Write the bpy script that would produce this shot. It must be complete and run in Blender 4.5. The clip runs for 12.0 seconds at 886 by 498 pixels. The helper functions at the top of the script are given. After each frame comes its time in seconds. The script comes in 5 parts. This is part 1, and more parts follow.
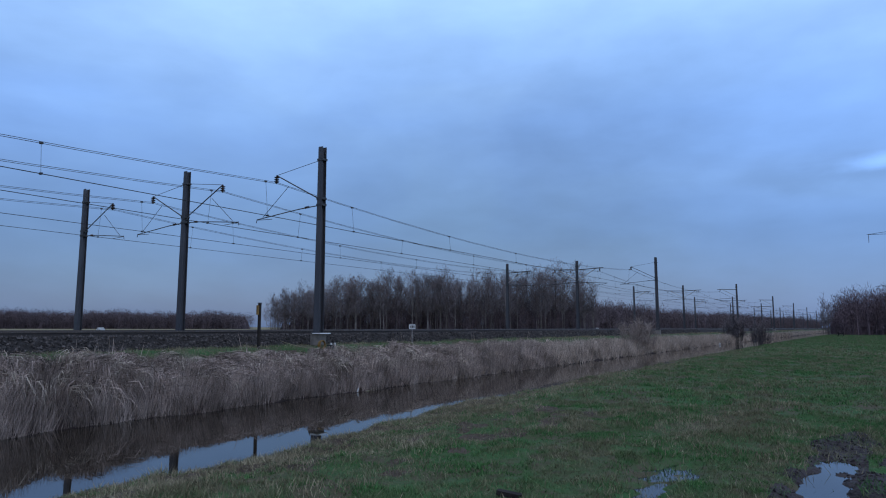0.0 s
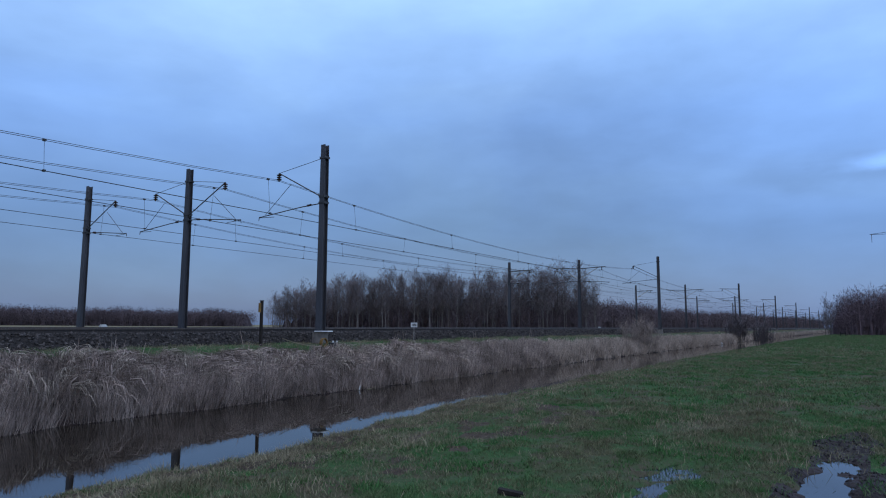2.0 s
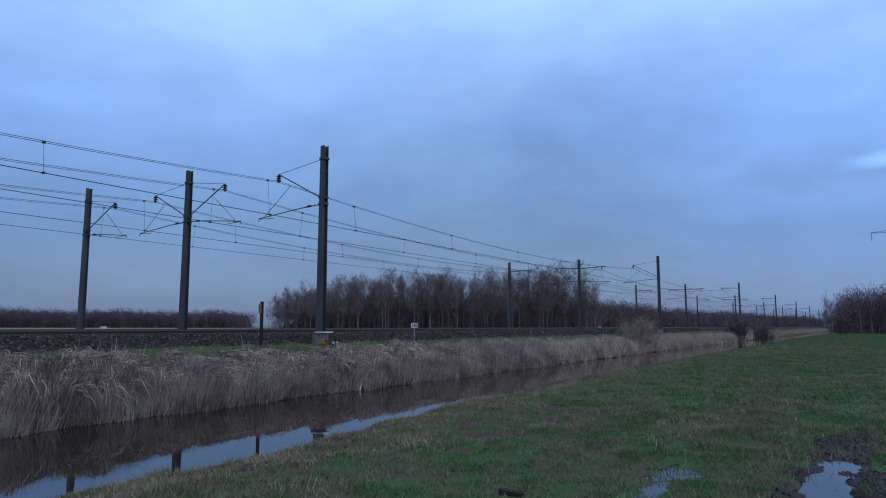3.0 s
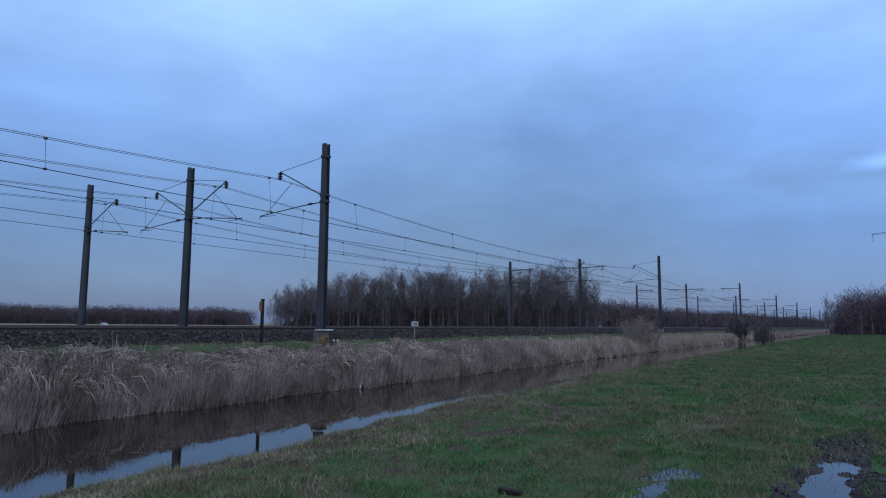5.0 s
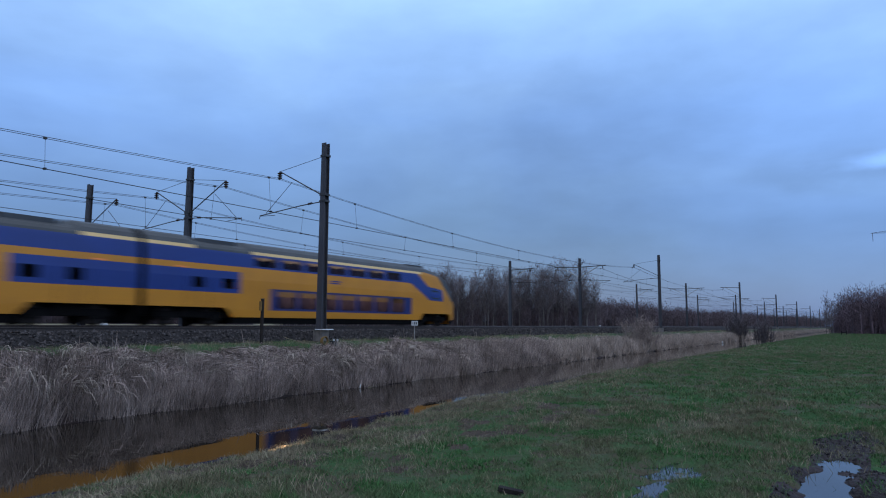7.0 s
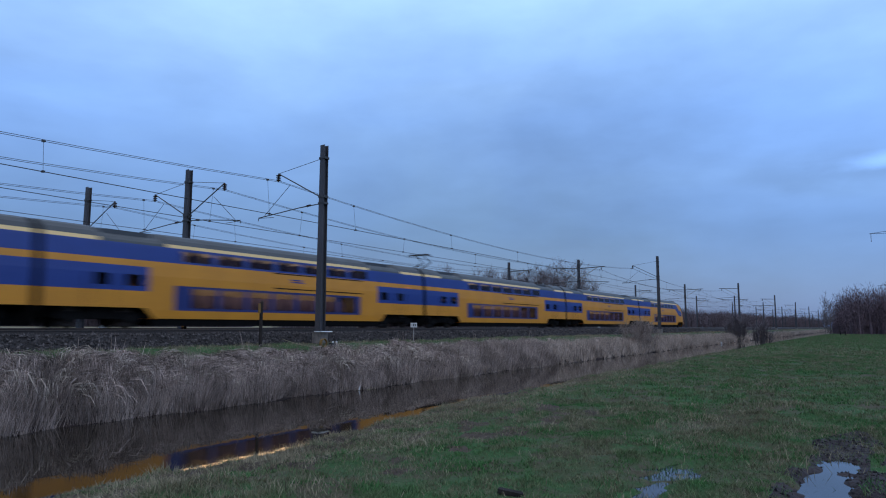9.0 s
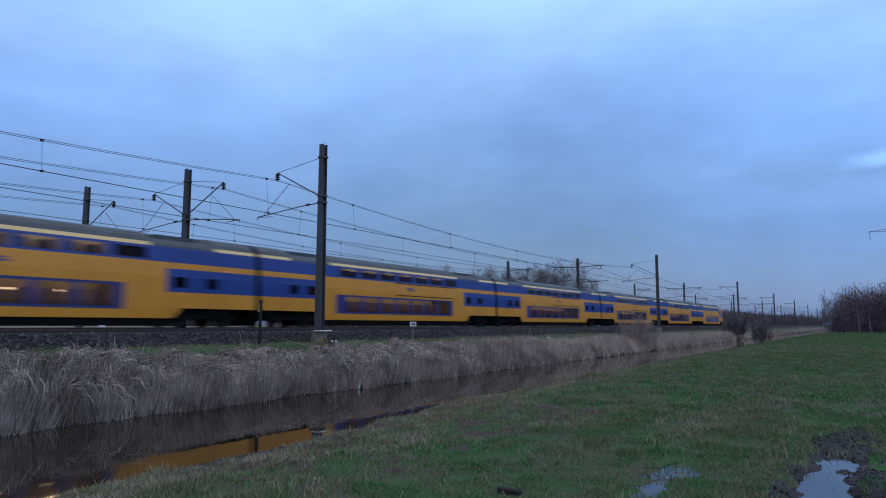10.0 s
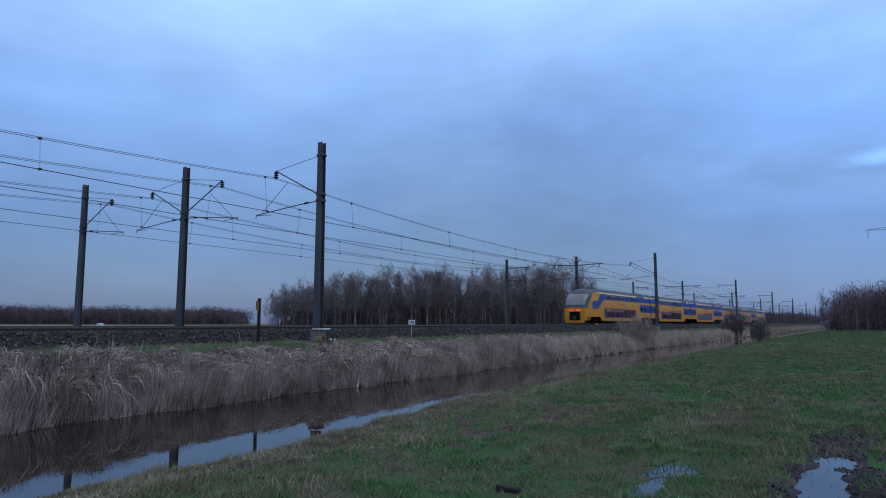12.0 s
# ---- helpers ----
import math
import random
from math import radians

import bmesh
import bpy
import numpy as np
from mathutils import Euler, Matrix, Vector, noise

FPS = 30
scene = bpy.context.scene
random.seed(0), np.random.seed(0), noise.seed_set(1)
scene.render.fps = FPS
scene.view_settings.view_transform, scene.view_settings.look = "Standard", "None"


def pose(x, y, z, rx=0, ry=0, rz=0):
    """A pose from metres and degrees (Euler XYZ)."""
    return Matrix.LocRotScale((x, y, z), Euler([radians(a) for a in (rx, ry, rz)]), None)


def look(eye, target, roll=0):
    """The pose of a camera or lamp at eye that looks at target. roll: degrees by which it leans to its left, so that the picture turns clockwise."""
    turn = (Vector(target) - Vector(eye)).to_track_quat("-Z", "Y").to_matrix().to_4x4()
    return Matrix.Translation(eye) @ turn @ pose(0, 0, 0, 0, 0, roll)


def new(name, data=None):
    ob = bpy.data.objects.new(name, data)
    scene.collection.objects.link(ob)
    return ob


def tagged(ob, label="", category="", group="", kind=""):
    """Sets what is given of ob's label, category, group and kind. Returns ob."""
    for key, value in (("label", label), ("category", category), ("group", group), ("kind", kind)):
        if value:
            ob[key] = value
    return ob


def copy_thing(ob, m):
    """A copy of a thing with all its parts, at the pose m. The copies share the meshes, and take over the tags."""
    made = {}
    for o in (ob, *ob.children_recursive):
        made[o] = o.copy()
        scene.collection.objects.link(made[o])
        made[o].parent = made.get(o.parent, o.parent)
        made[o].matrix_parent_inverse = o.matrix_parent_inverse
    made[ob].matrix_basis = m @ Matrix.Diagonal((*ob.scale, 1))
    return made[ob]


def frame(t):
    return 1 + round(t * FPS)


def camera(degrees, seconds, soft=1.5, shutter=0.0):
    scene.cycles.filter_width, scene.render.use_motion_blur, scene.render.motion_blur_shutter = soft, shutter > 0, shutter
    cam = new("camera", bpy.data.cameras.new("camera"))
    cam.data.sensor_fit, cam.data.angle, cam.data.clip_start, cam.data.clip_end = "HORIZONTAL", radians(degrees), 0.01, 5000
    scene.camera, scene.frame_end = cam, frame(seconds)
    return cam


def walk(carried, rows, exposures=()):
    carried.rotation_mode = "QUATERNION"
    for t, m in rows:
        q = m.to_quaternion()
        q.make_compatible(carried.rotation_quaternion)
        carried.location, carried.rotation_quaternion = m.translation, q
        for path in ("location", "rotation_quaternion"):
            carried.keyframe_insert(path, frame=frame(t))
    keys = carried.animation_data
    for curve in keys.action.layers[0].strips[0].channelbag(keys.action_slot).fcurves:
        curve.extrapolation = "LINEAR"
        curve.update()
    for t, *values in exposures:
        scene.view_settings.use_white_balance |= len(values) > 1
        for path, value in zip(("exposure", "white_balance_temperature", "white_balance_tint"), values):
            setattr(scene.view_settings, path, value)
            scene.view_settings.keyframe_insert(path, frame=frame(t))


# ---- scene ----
EYE = (0.0, 0.0, 1.6)
RAIL = 1.416          # height of the rail tops over the meadow
WATER = -0.9

cam = camera(67.44, 12.0, soft=1.1, shutter=0.5)


def aim(yaw, pitch, roll):
    """A camera pose at the tripod: yaw from the tracks' direction, pitch up, roll, in degrees."""
    a, b = radians(yaw), radians(pitch)
    way = Vector((math.cos(a) * math.cos(b), math.sin(a) * math.cos(b), math.sin(b)))
    return look(EYE, Vector(EYE) + way * 10, roll)


SWAY = [
    (0.0, 32.502, 6.732, 0.075),
    (0.5, 32.557, 6.754, 0.158),
    (1.0, 32.599, 6.722, 0.202),
    (1.5, 32.638, 6.652, 0.276),
    (2.0, 32.685, 6.591, 0.302),
    (2.5, 32.661, 6.610, 0.189),
    (3.0, 32.681, 6.628, 0.053),
    (5.0, 32.760, 6.503, 0.422),
    (5.5, 32.738, 6.451, 0.484),
    (6.0, 32.697, 6.431, 0.473),
    (6.5, 32.708, 6.434, 0.374),
    (7.0, 32.745, 6.454, 0.358),
    (9.0, 32.646, 6.603, 0.182),
    (9.5, 32.619, 6.566, 0.070),
    (10.0, 32.575, 6.509, 0.084),
    (10.5, 32.521, 6.459, 0.144),
    (11.0, 32.469, 6.406, 0.077),
    (11.5, 32.458, 6.383, 0.114),
    (12.0, 32.458, 6.357, 0.064),
]
# the lens opens a little once the train fills the view
EXPOSURES = [(0.0, 0.0), (6.4, 0.0), (7.2, 0.03), (8.8, 0.09), (10.4, 0.08), (11.2, 0.05), (12.0, 0.03)]
walk(cam, [(t, aim(a, b, c)) for t, a, b, c in SWAY], EXPOSURES)

# ---- sky: closed cloud cover at dusk, blue, brightest overhead and low in the east ----
world = bpy.data.worlds.new("dusk_sky")
scene.world = world
world.use_nodes = True
wt = world.node_tree
wt.nodes.clear()


def wnode(kind, **inputs):
    n = wt.nodes.new(kind)
    for k, v in inputs.items():
        n.inputs[k.replace("_", " ")].default_value = v
    return n


def ramp(n, stops):
    cr = n.color_ramp
    while len(cr.elements) < len(stops):
        cr.elements.new(0.5)
    for e, (p, c) in zip(cr.elements, stops):
        e.position, e.color = p, (*c, 1)
    return n


coord = wt.nodes.new("ShaderNodeTexCoord")
sep = wt.nodes.new("ShaderNodeSeparateXYZ")
wt.links.new(coord.outputs["Generated"], sep.inputs[0])
height = ramp(wt.nodes.new("ShaderNodeValToRGB"), [
    (0.0, (0.068, 0.135, 0.295)), (0.03, (0.076, 0.152, 0.335)), (0.14, (0.096, 0.20, 0.45)),
    (0.30, (0.20, 0.375, 0.77)), (0.46, (0.37, 0.615, 1.04)), (0.75, (0.66, 0.76, 1.0)), (1.0, (0.72, 0.78, 1.0))])
wt.links.new(sep.outputs["Z"], height.inputs[0])
stretch = wnode("ShaderNodeMapping", Scale=(1.0, 1.0, 2.6), Location=(3.1, 1.2, 0.4))
wt.links.new(coord.outputs["Generated"], stretch.inputs["Vector"])
puffs = wnode("ShaderNodeTexNoise", Scale=2.0, Detail=7.0, Roughness=0.5, Distortion=0.5)
wt.links.new(stretch.outputs[0], puffs.inputs["Vector"])
puff_ramp = ramp(wt.nodes.new("ShaderNodeValToRGB"), [(0.32, (0.84, 0.87, 0.92)), (0.50, (0.98, 0.98, 1.0)), (0.68, (1.16, 1.12, 1.06))])
wt.links.new(puffs.outputs["Fac"], puff_ramp.inputs[0])
clouds = wt.nodes.new("ShaderNodeMix")
clouds.data_type, clouds.blend_type = "RGBA", "MULTIPLY"
clouds.inputs["Factor"].default_value = 1.0
wt.links.new(height.outputs[0], clouds.inputs["A"])
wt.links.new(puff_ramp.outputs[0], clouds.inputs["B"])
# swells in the cover: a thin place low over the far end of the line, a heavier cloud beside it, broad soft shades
wisp = wt.nodes.new("ShaderNodeVectorMath")
wisp.operation = "MULTIPLY_ADD"
wisp.inputs[1].default_value, wisp.inputs[2].default_value = (0.16, 0.16, 0.16), (-0.08, -0.08, -0.08)
fine = wnode("ShaderNodeTexNoise", Scale=9.0, Detail=5.0)
wt.links.new(stretch.outputs[0], fine.inputs["Vector"])
wt.links.new(fine.outputs["Color"], wisp.inputs[0])


def swell(way, flat, near, far, amount):
    """Light added to the cover round one direction; flat squeezes it in height."""
    at = wnode("ShaderNodeMapping", Scale=(1.0, 1.0, flat), Location=(-way[0], -way[1], -way[2] * flat))
    wt.links.new(coord.outputs["Generated"], at.inputs["Vector"])
    moved = wt.nodes.new("ShaderNodeVectorMath")
    moved.operation = "ADD"
    wt.links.new(at.outputs[0], moved.inputs[0])
    wt.links.new(wisp.outputs[0], moved.inputs[1])
    off = wt.nodes.new("ShaderNodeVectorMath")
    off.operation = "LENGTH"
    wt.links.new(moved.outputs[0], off.inputs[0])
    mr = wnode("ShaderNodeMapRange")
    mr.interpolation_type = "SMOOTHSTEP"
    for k, v in (("From Min", near), ("From Max", far), ("To Min", amount), ("To Max", 0.0)):
        mr.inputs[k].default_value = v
    wt.links.new(off.outputs["Value"], mr.inputs["Value"])
    return mr.outputs[0]


east = wnode("ShaderNodeMapRange")
for k, v in (("From Min", 0.2), ("From Max", 1.0), ("To Min", 0.99), ("To Max", 1.12)):
    east.inputs[k].default_value = v
wt.links.new(sep.outputs["X"], east.inputs["Value"])
flecks = wnode("ShaderNodeMapRange")
for k, v in (("From Min", 0.3), ("From Max", 0.7), ("To Min", -0.07), ("To Max", 0.07)):
    flecks.inputs[k].default_value = v
wt.links.new(fine.outputs["Fac"], flecks.inputs["Value"])
light = east.outputs[0]
for shade in (flecks.outputs[0], swell((0.978, -0.014, 0.208), 6.0, 0.0, 0.085, 0.75), swell((0.978, 0.053, 0.200), 3.0, 0.02, 0.13, -0.28),
              swell((0.87, 0.44, 0.20), 1.6, 0.05, 0.48, -0.24), swell((0.99, 0.0, 0.15), 1.5, 0.05, 0.40, 0.30),
              swell((0.414, 0.869, 0.27), 2.5, 0.03, 0.22, 0.12)):
    add = wt.nodes.new("ShaderNodeMath")
    wt.links.new(light, add.inputs[0])
    wt.links.new(shade, add.inputs[1])
    light = add.outputs[0]
sky = wt.nodes.new("ShaderNodeTexSky")
sky.sky_type, sky.sun_disc, sky.sun_elevation, sky.sun_rotation = "NISHITA", False, radians(12), radians(-120)
bg_clouds = wnode("ShaderNodeBackground", Strength=1.0)
wt.links.new(clouds.outputs["Result"], bg_clouds.inputs["Color"])
wt.links.new(light, bg_clouds.inputs["Strength"])
bg_sky = wnode("ShaderNodeBackground", Strength=0.02)
wt.links.new(sky.outputs[0], bg_sky.inputs["Color"])
both = wt.nodes.new("ShaderNodeAddShader")
wt.links.new(bg_clouds.outputs[0], both.inputs[0])
wt.links.new(bg_sky.outputs[0], both.inputs[1])
wout = wt.nodes.new("ShaderNodeOutputWorld")
wt.links.new(both.outputs[0], wout.inputs["Surface"])

sun = new("sun", bpy.data.lights.new("sun", "SUN"))
sun.data.energy, sun.data.angle, sun.data.color = 0.85, radians(80), (0.66, 0.84, 1.20)
sun.matrix_world = look((-20, -150, 110), (0, 0, 0))


# ---- materials ----
def material(name, base, other=None, rough=0.8, metal=0.0, scale=4.0, fine=40.0, bump=0.2, spread=0.0,
             depth=0.02, island=0.0, emit=None, glow=0.0, stretch_z=1.0, lo=0.58, hi=0.93):
    """A procedural surface: two scales of noise between two colours, with a fine relief."""
    m = bpy.data.materials.new(name)
    m.use_nodes = True
    nt = m.node_tree
    b = nt.nodes["Principled BSDF"]
    other = other or tuple(c * 0.72 for c in base)
    co = nt.nodes.new("ShaderNodeTexCoord")
    mp = nt.nodes.new("ShaderNodeMapping")
    mp.inputs["Scale"].default_value = (1, 1, stretch_z)
    nt.links.new(co.outputs["Object"], mp.inputs["Vector"])
    big = nt.nodes.new("ShaderNodeTexNoise")
    big.inputs["Scale"].default_value, big.inputs["Detail"].default_value = scale, 4
    small = nt.nodes.new("ShaderNodeTexNoise")
    small.inputs["Scale"].default_value, small.inputs["Detail"].default_value = fine, 3
    nt.links.new(mp.outputs[0], big.inputs["Vector"])
    nt.links.new(mp.outputs[0], small.inputs["Vector"])
    add = nt.nodes.new("ShaderNodeMath")
    add.operation = "MULTIPLY_ADD"
    nt.links.new(small.outputs["Fac"], add.inputs[0])
    add.inputs[1].default_value = 0.5
    nt.links.new(big.outputs["Fac"], add.inputs[2])
    rp = ramp(nt.nodes.new("ShaderNodeValToRGB"), [(lo, base), (hi, other)])
    nt.links.new(add.outputs[0], rp.inputs[0])
    colour = rp.outputs[0]
    if island or spread:
        info = nt.nodes.new("ShaderNodeNewGeometry" if island else "ShaderNodeObjectInfo")
        mr = nt.nodes.new("ShaderNodeMapRange")
        nt.links.new(info.outputs["Random Per Island" if island else "Random"], mr.inputs["Value"])
        k = island or spread
        mr.inputs["To Min"].default_value, mr.inputs["To Max"].default_value = 1 - k, 1 + k
        hv = nt.nodes.new("ShaderNodeHueSaturation")
        nt.links.new(mr.outputs[0], hv.inputs["Value"])
        nt.links.new(colour, hv.inputs["Color"])
        colour = hv.outputs[0]
    nt.links.new(colour, b.inputs["Base Color"])
    b.inputs["Roughness"].default_value, b.inputs["Metallic"].default_value = rough, metal
    if rough >= 0.7:
        b.inputs["Specular IOR Level"].default_value = 0.12
    if bump:
        bp = nt.nodes.new("ShaderNodeBump")
        bp.inputs["Strength"].default_value, bp.inputs["Distance"].default_value = bump, depth
        nt.links.new(small.outputs["Fac"], bp.inputs["Height"])
        nt.links.new(bp.outputs[0], b.inputs["Normal"])
    if glow:
        b.inputs["Emission Color"].default_value = (*emit, 1)
        b.inputs["Emission Strength"].default_value = glow
    return m


M = {}
M["ballast"] = material("crushed_stone", (0.04, 0.036, 0.035), (0.018, 0.016, 0.015), 0.95, scale=3, fine=22, bump=1.0, depth=0.06)
M["stone"] = material("loose_stone", (0.08, 0.07, 0.067), (0.022, 0.02, 0.019), 0.9, scale=5, fine=60, island=0.6, bump=0.3)
M["concrete"] = material("old_concrete", (0.42, 0.41, 0.38), (0.26, 0.25, 0.23), 0.9, scale=3, fine=50)
M["sleeper"] = material("stained_concrete", (0.20, 0.18, 0.16), (0.11, 0.10, 0.09), 0.9, scale=4, fine=60, spread=0.2)
M["rail"] = material("rusty_rail_steel", (0.045, 0.033, 0.027), (0.025, 0.02, 0.017), 0.6, 0.3, scale=8, fine=70)
M["mast"] = material("weathered_galvanised_steel", (0.066, 0.066, 0.074), (0.036, 0.036, 0.042), 0.6, 0.2, scale=1.2, fine=25, bump=0.1, spread=0.15, stretch_z=0.25)
M["fitting"] = material("dark_fitting_steel", (0.07, 0.07, 0.072), (0.04, 0.04, 0.04), 0.6, 0.5)
M["insulator"] = material("brown_glazed_ceramic", (0.05, 0.028, 0.02), None, 0.25)
M["wire"] = material("tarnished_copper_wire", (0.05, 0.052, 0.05), (0.03, 0.03, 0.03), 0.6, 0.5, bump=0)
M["yellow"] = material("yellow_train_paint", (0.52, 0.210, 0.006), (0.45, 0.178, 0.006), 0.5, scale=0.8, fine=12, bump=0.03)
M["cream"] = material("pale_yellow_paint", (0.74, 0.50, 0.20), (0.66, 0.45, 0.18), 0.4, scale=0.8, fine=12, bump=0.03)
M["blue"] = material("blue_train_paint", (0.004, 0.029, 0.180), (0.0035, 0.024, 0.15), 0.5, scale=0.8, fine=12, bump=0.03)
M["navy"] = material("dark_blue_window_band", (0.005, 0.016, 0.115), (0.004, 0.013, 0.09), 0.5, scale=0.8, fine=12, bump=0.03)
M["roof"] = material("grimy_grey_roof_paint", (0.044, 0.052, 0.054), (0.028, 0.033, 0.035), 0.6, scale=0.7, fine=14, bump=0.1)
M["under"] = material("sooty_underframe", (0.009, 0.008, 0.008), (0.005, 0.005, 0.005), 0.95, scale=3, fine=30)
M["slate"] = material("dark_slate_paint", (0.045, 0.050, 0.055), (0.03, 0.034, 0.038), 0.55, scale=0.7, fine=14, bump=0.1)
M["screen"] = material("dark_windscreen_glass", (0.03, 0.035, 0.04), (0.025, 0.03, 0.034), 0.08, bump=0)
M["front_glass"] = material("reflecting_windscreen_glass", (0.05, 0.058, 0.066), (0.04, 0.046, 0.052), 0.06, bump=0)
M["front_glass"].node_tree.nodes["Principled BSDF"].inputs["IOR"].default_value = 2.1
M["inside"] = material("warm_interior_panel", (0.05, 0.05, 0.055), (0.03, 0.03, 0.034), 0.7, scale=2, fine=8)
M["panel"] = material("grey_interior_panel", (0.30, 0.28, 0.28), (0.21, 0.20, 0.20), 0.7, scale=2, fine=8)
M["seat"] = material("dark_blue_seat_cloth", (0.05, 0.05, 0.12), None, 0.9)
M["lamp"] = material("ceiling_lamp_diffuser", (0.8, 0.7, 0.5), None, 0.5, emit=(1.0, 0.60, 0.28), glow=10.0, bump=0)
M["lamp_dim"] = material("dim_lamp_and_streak_glow", (0.6, 0.5, 0.4), None, 0.5, emit=(1.0, 0.72, 0.46), glow=3.2, bump=0)
M["plastic"] = material("grey_plastic_film", (0.30, 0.33, 0.36), (0.2, 0.22, 0.25), 0.5)
M["tail"] = material("red_tail_lamp", (0.5, 0.02, 0.01), None, 0.3, emit=(1.0, 0.05, 0.03), glow=1.6, bump=0)
M["display"] = material("display_lamps", (0.1, 0.05, 0.03), None, 0.4, emit=(1.0, 0.3, 0.12), glow=0.5, bump=0)
M["head"] = material("clear_head_lamp", (0.6, 0.6, 0.55), None, 0.2, bump=0)
M["meadow"] = material("meadow_soil_and_turf", (0.034, 0.084, 0.028), (0.070, 0.062, 0.040), 0.95, scale=0.7, fine=5, bump=0.8, depth=0.08, lo=0.66, hi=0.86)
M["blade"] = material("meadow_grass", (0.054, 0.136, 0.042), (0.140, 0.138, 0.078), 0.8, scale=0.8, fine=3.0, island=0.45, bump=0, lo=0.66, hi=0.86)
M["straw"] = material("dry_grass", (0.27, 0.232, 0.155), (0.13, 0.11, 0.065), 0.85, scale=1, fine=5, island=0.5, bump=0)
M["reed"] = material("dead_reed", (0.33, 0.262, 0.225), (0.155, 0.120, 0.102), 0.85, scale=0.7, fine=4, island=0.8, bump=0)
# Paler reed, used from about 22 m along the bank onward.
M["pale_reed"] = material("paler_reed", (0.44, 0.355, 0.290), (0.24, 0.190, 0.155), 0.85, scale=0.7, fine=4, island=0.6, bump=0)
M["stalk"] = material("bleached_reed_stalk", (0.47, 0.405, 0.33), (0.28, 0.235, 0.185), 0.85, scale=1, fine=6, island=0.45, bump=0)
M["shoot"] = material("pale_dry_shoots", (0.31, 0.25, 0.215), (0.20, 0.16, 0.138), 0.9, scale=0.6, fine=4, island=0.4, bump=0)
M["bark"] = material("winter_bark", (0.12, 0.105, 0.095), (0.07, 0.06, 0.053), 0.95, scale=0.4, fine=6, spread=0.3)
M["pale_bark"] = material("pale_birch_bark", (0.20, 0.182, 0.172), (0.11, 0.10, 0.095), 0.9, scale=0.6, fine=5, spread=0.3)
# Base colours of twigs and woods lean purple, holding the haze of distance.
M["twig"] = material("hazed_bare_twigs", (0.165, 0.140, 0.146), (0.11, 0.094, 0.098), 0.95, scale=0.1, fine=2, spread=0.25, bump=0)
M["brush"] = material("dark_hazed_brush", (0.120, 0.093, 0.100), (0.072, 0.056, 0.060), 0.95, scale=0.1, fine=2, island=0.3, bump=0)
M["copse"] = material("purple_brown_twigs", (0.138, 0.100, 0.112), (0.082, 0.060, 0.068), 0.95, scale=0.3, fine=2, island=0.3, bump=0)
M["thicket"] = material("hazed_wood_filler", (0.092, 0.072, 0.080), (0.045, 0.036, 0.040), 0.95, scale=0.5, fine=3.0, bump=1.0, depth=0.5, stretch_z=0.12)
M["mud"] = material("wet_mud", (0.052, 0.043, 0.044), (0.024, 0.020, 0.021), 0.8, scale=1.5, fine=9, bump=1.0, depth=0.12)
M["peat"] = material("wet_bank_peat", (0.040, 0.028, 0.025), (0.020, 0.014, 0.012), 0.85, scale=1.2, fine=9, bump=0.8, depth=0.06)
M["litter"] = material("rotting_reed_litter", (0.090, 0.068, 0.054), (0.040, 0.030, 0.024), 0.95, scale=0.9, fine=9, bump=1.0, depth=0.1)
M["stubble"] = material("pale_winter_field", (0.20, 0.17, 0.10), (0.12, 0.11, 0.06), 0.95, scale=0.05, fine=1.0)
M["timber"] = material("dark_creosoted_timber", (0.03, 0.025, 0.022), (0.016, 0.013, 0.012), 0.9, scale=2, fine=30, stretch_z=0.2)
M["ochre"] = material("faded_ochre_paint", (0.22, 0.13, 0.04), (0.15, 0.09, 0.035), 0.7)
M["white"] = material("white_enamel", (0.55, 0.56, 0.55), (0.42, 0.42, 0.41), 0.5)
M["bright"] = material("clean_white_paint", (0.82, 0.83, 0.82), (0.70, 0.71, 0.70), 0.6)
M["black"] = material("black_paint", (0.02, 0.02, 0.02), None, 0.5)


def water_material(name, tint, wave, strength):
    m = bpy.data.materials.new(name)
    m.use_nodes = True
    nt = m.node_tree
    b = nt.nodes["Principled BSDF"]
    b.inputs["Base Color"].default_value = (*tint, 1)
    b.inputs["Roughness"].default_value, b.inputs["IOR"].default_value = 0.02, 1.33
    co = nt.nodes.new("ShaderNodeTexCoord")
    n = nt.nodes.new("ShaderNodeTexNoise")
    n.inputs["Scale"].default_value, n.inputs["Detail"].default_value = wave, 2
    nt.links.new(co.outputs["Object"], n.inputs["Vector"])
    bp = nt.nodes.new("ShaderNodeBump")
    bp.inputs["Strength"].default_value, bp.inputs["Distance"].default_value = strength, 0.02
    nt.links.new(n.outputs["Fac"], bp.inputs["Height"])
    nt.links.new(bp.outputs[0], b.inputs["Normal"])
    return m


M["water"] = water_material("still_ditch_water", (0.012, 0.009, 0.006), 1.3, 0.05)
M["puddle"] = water_material("puddle_water", (0.02, 0.016, 0.012), 3.0, 0.03)


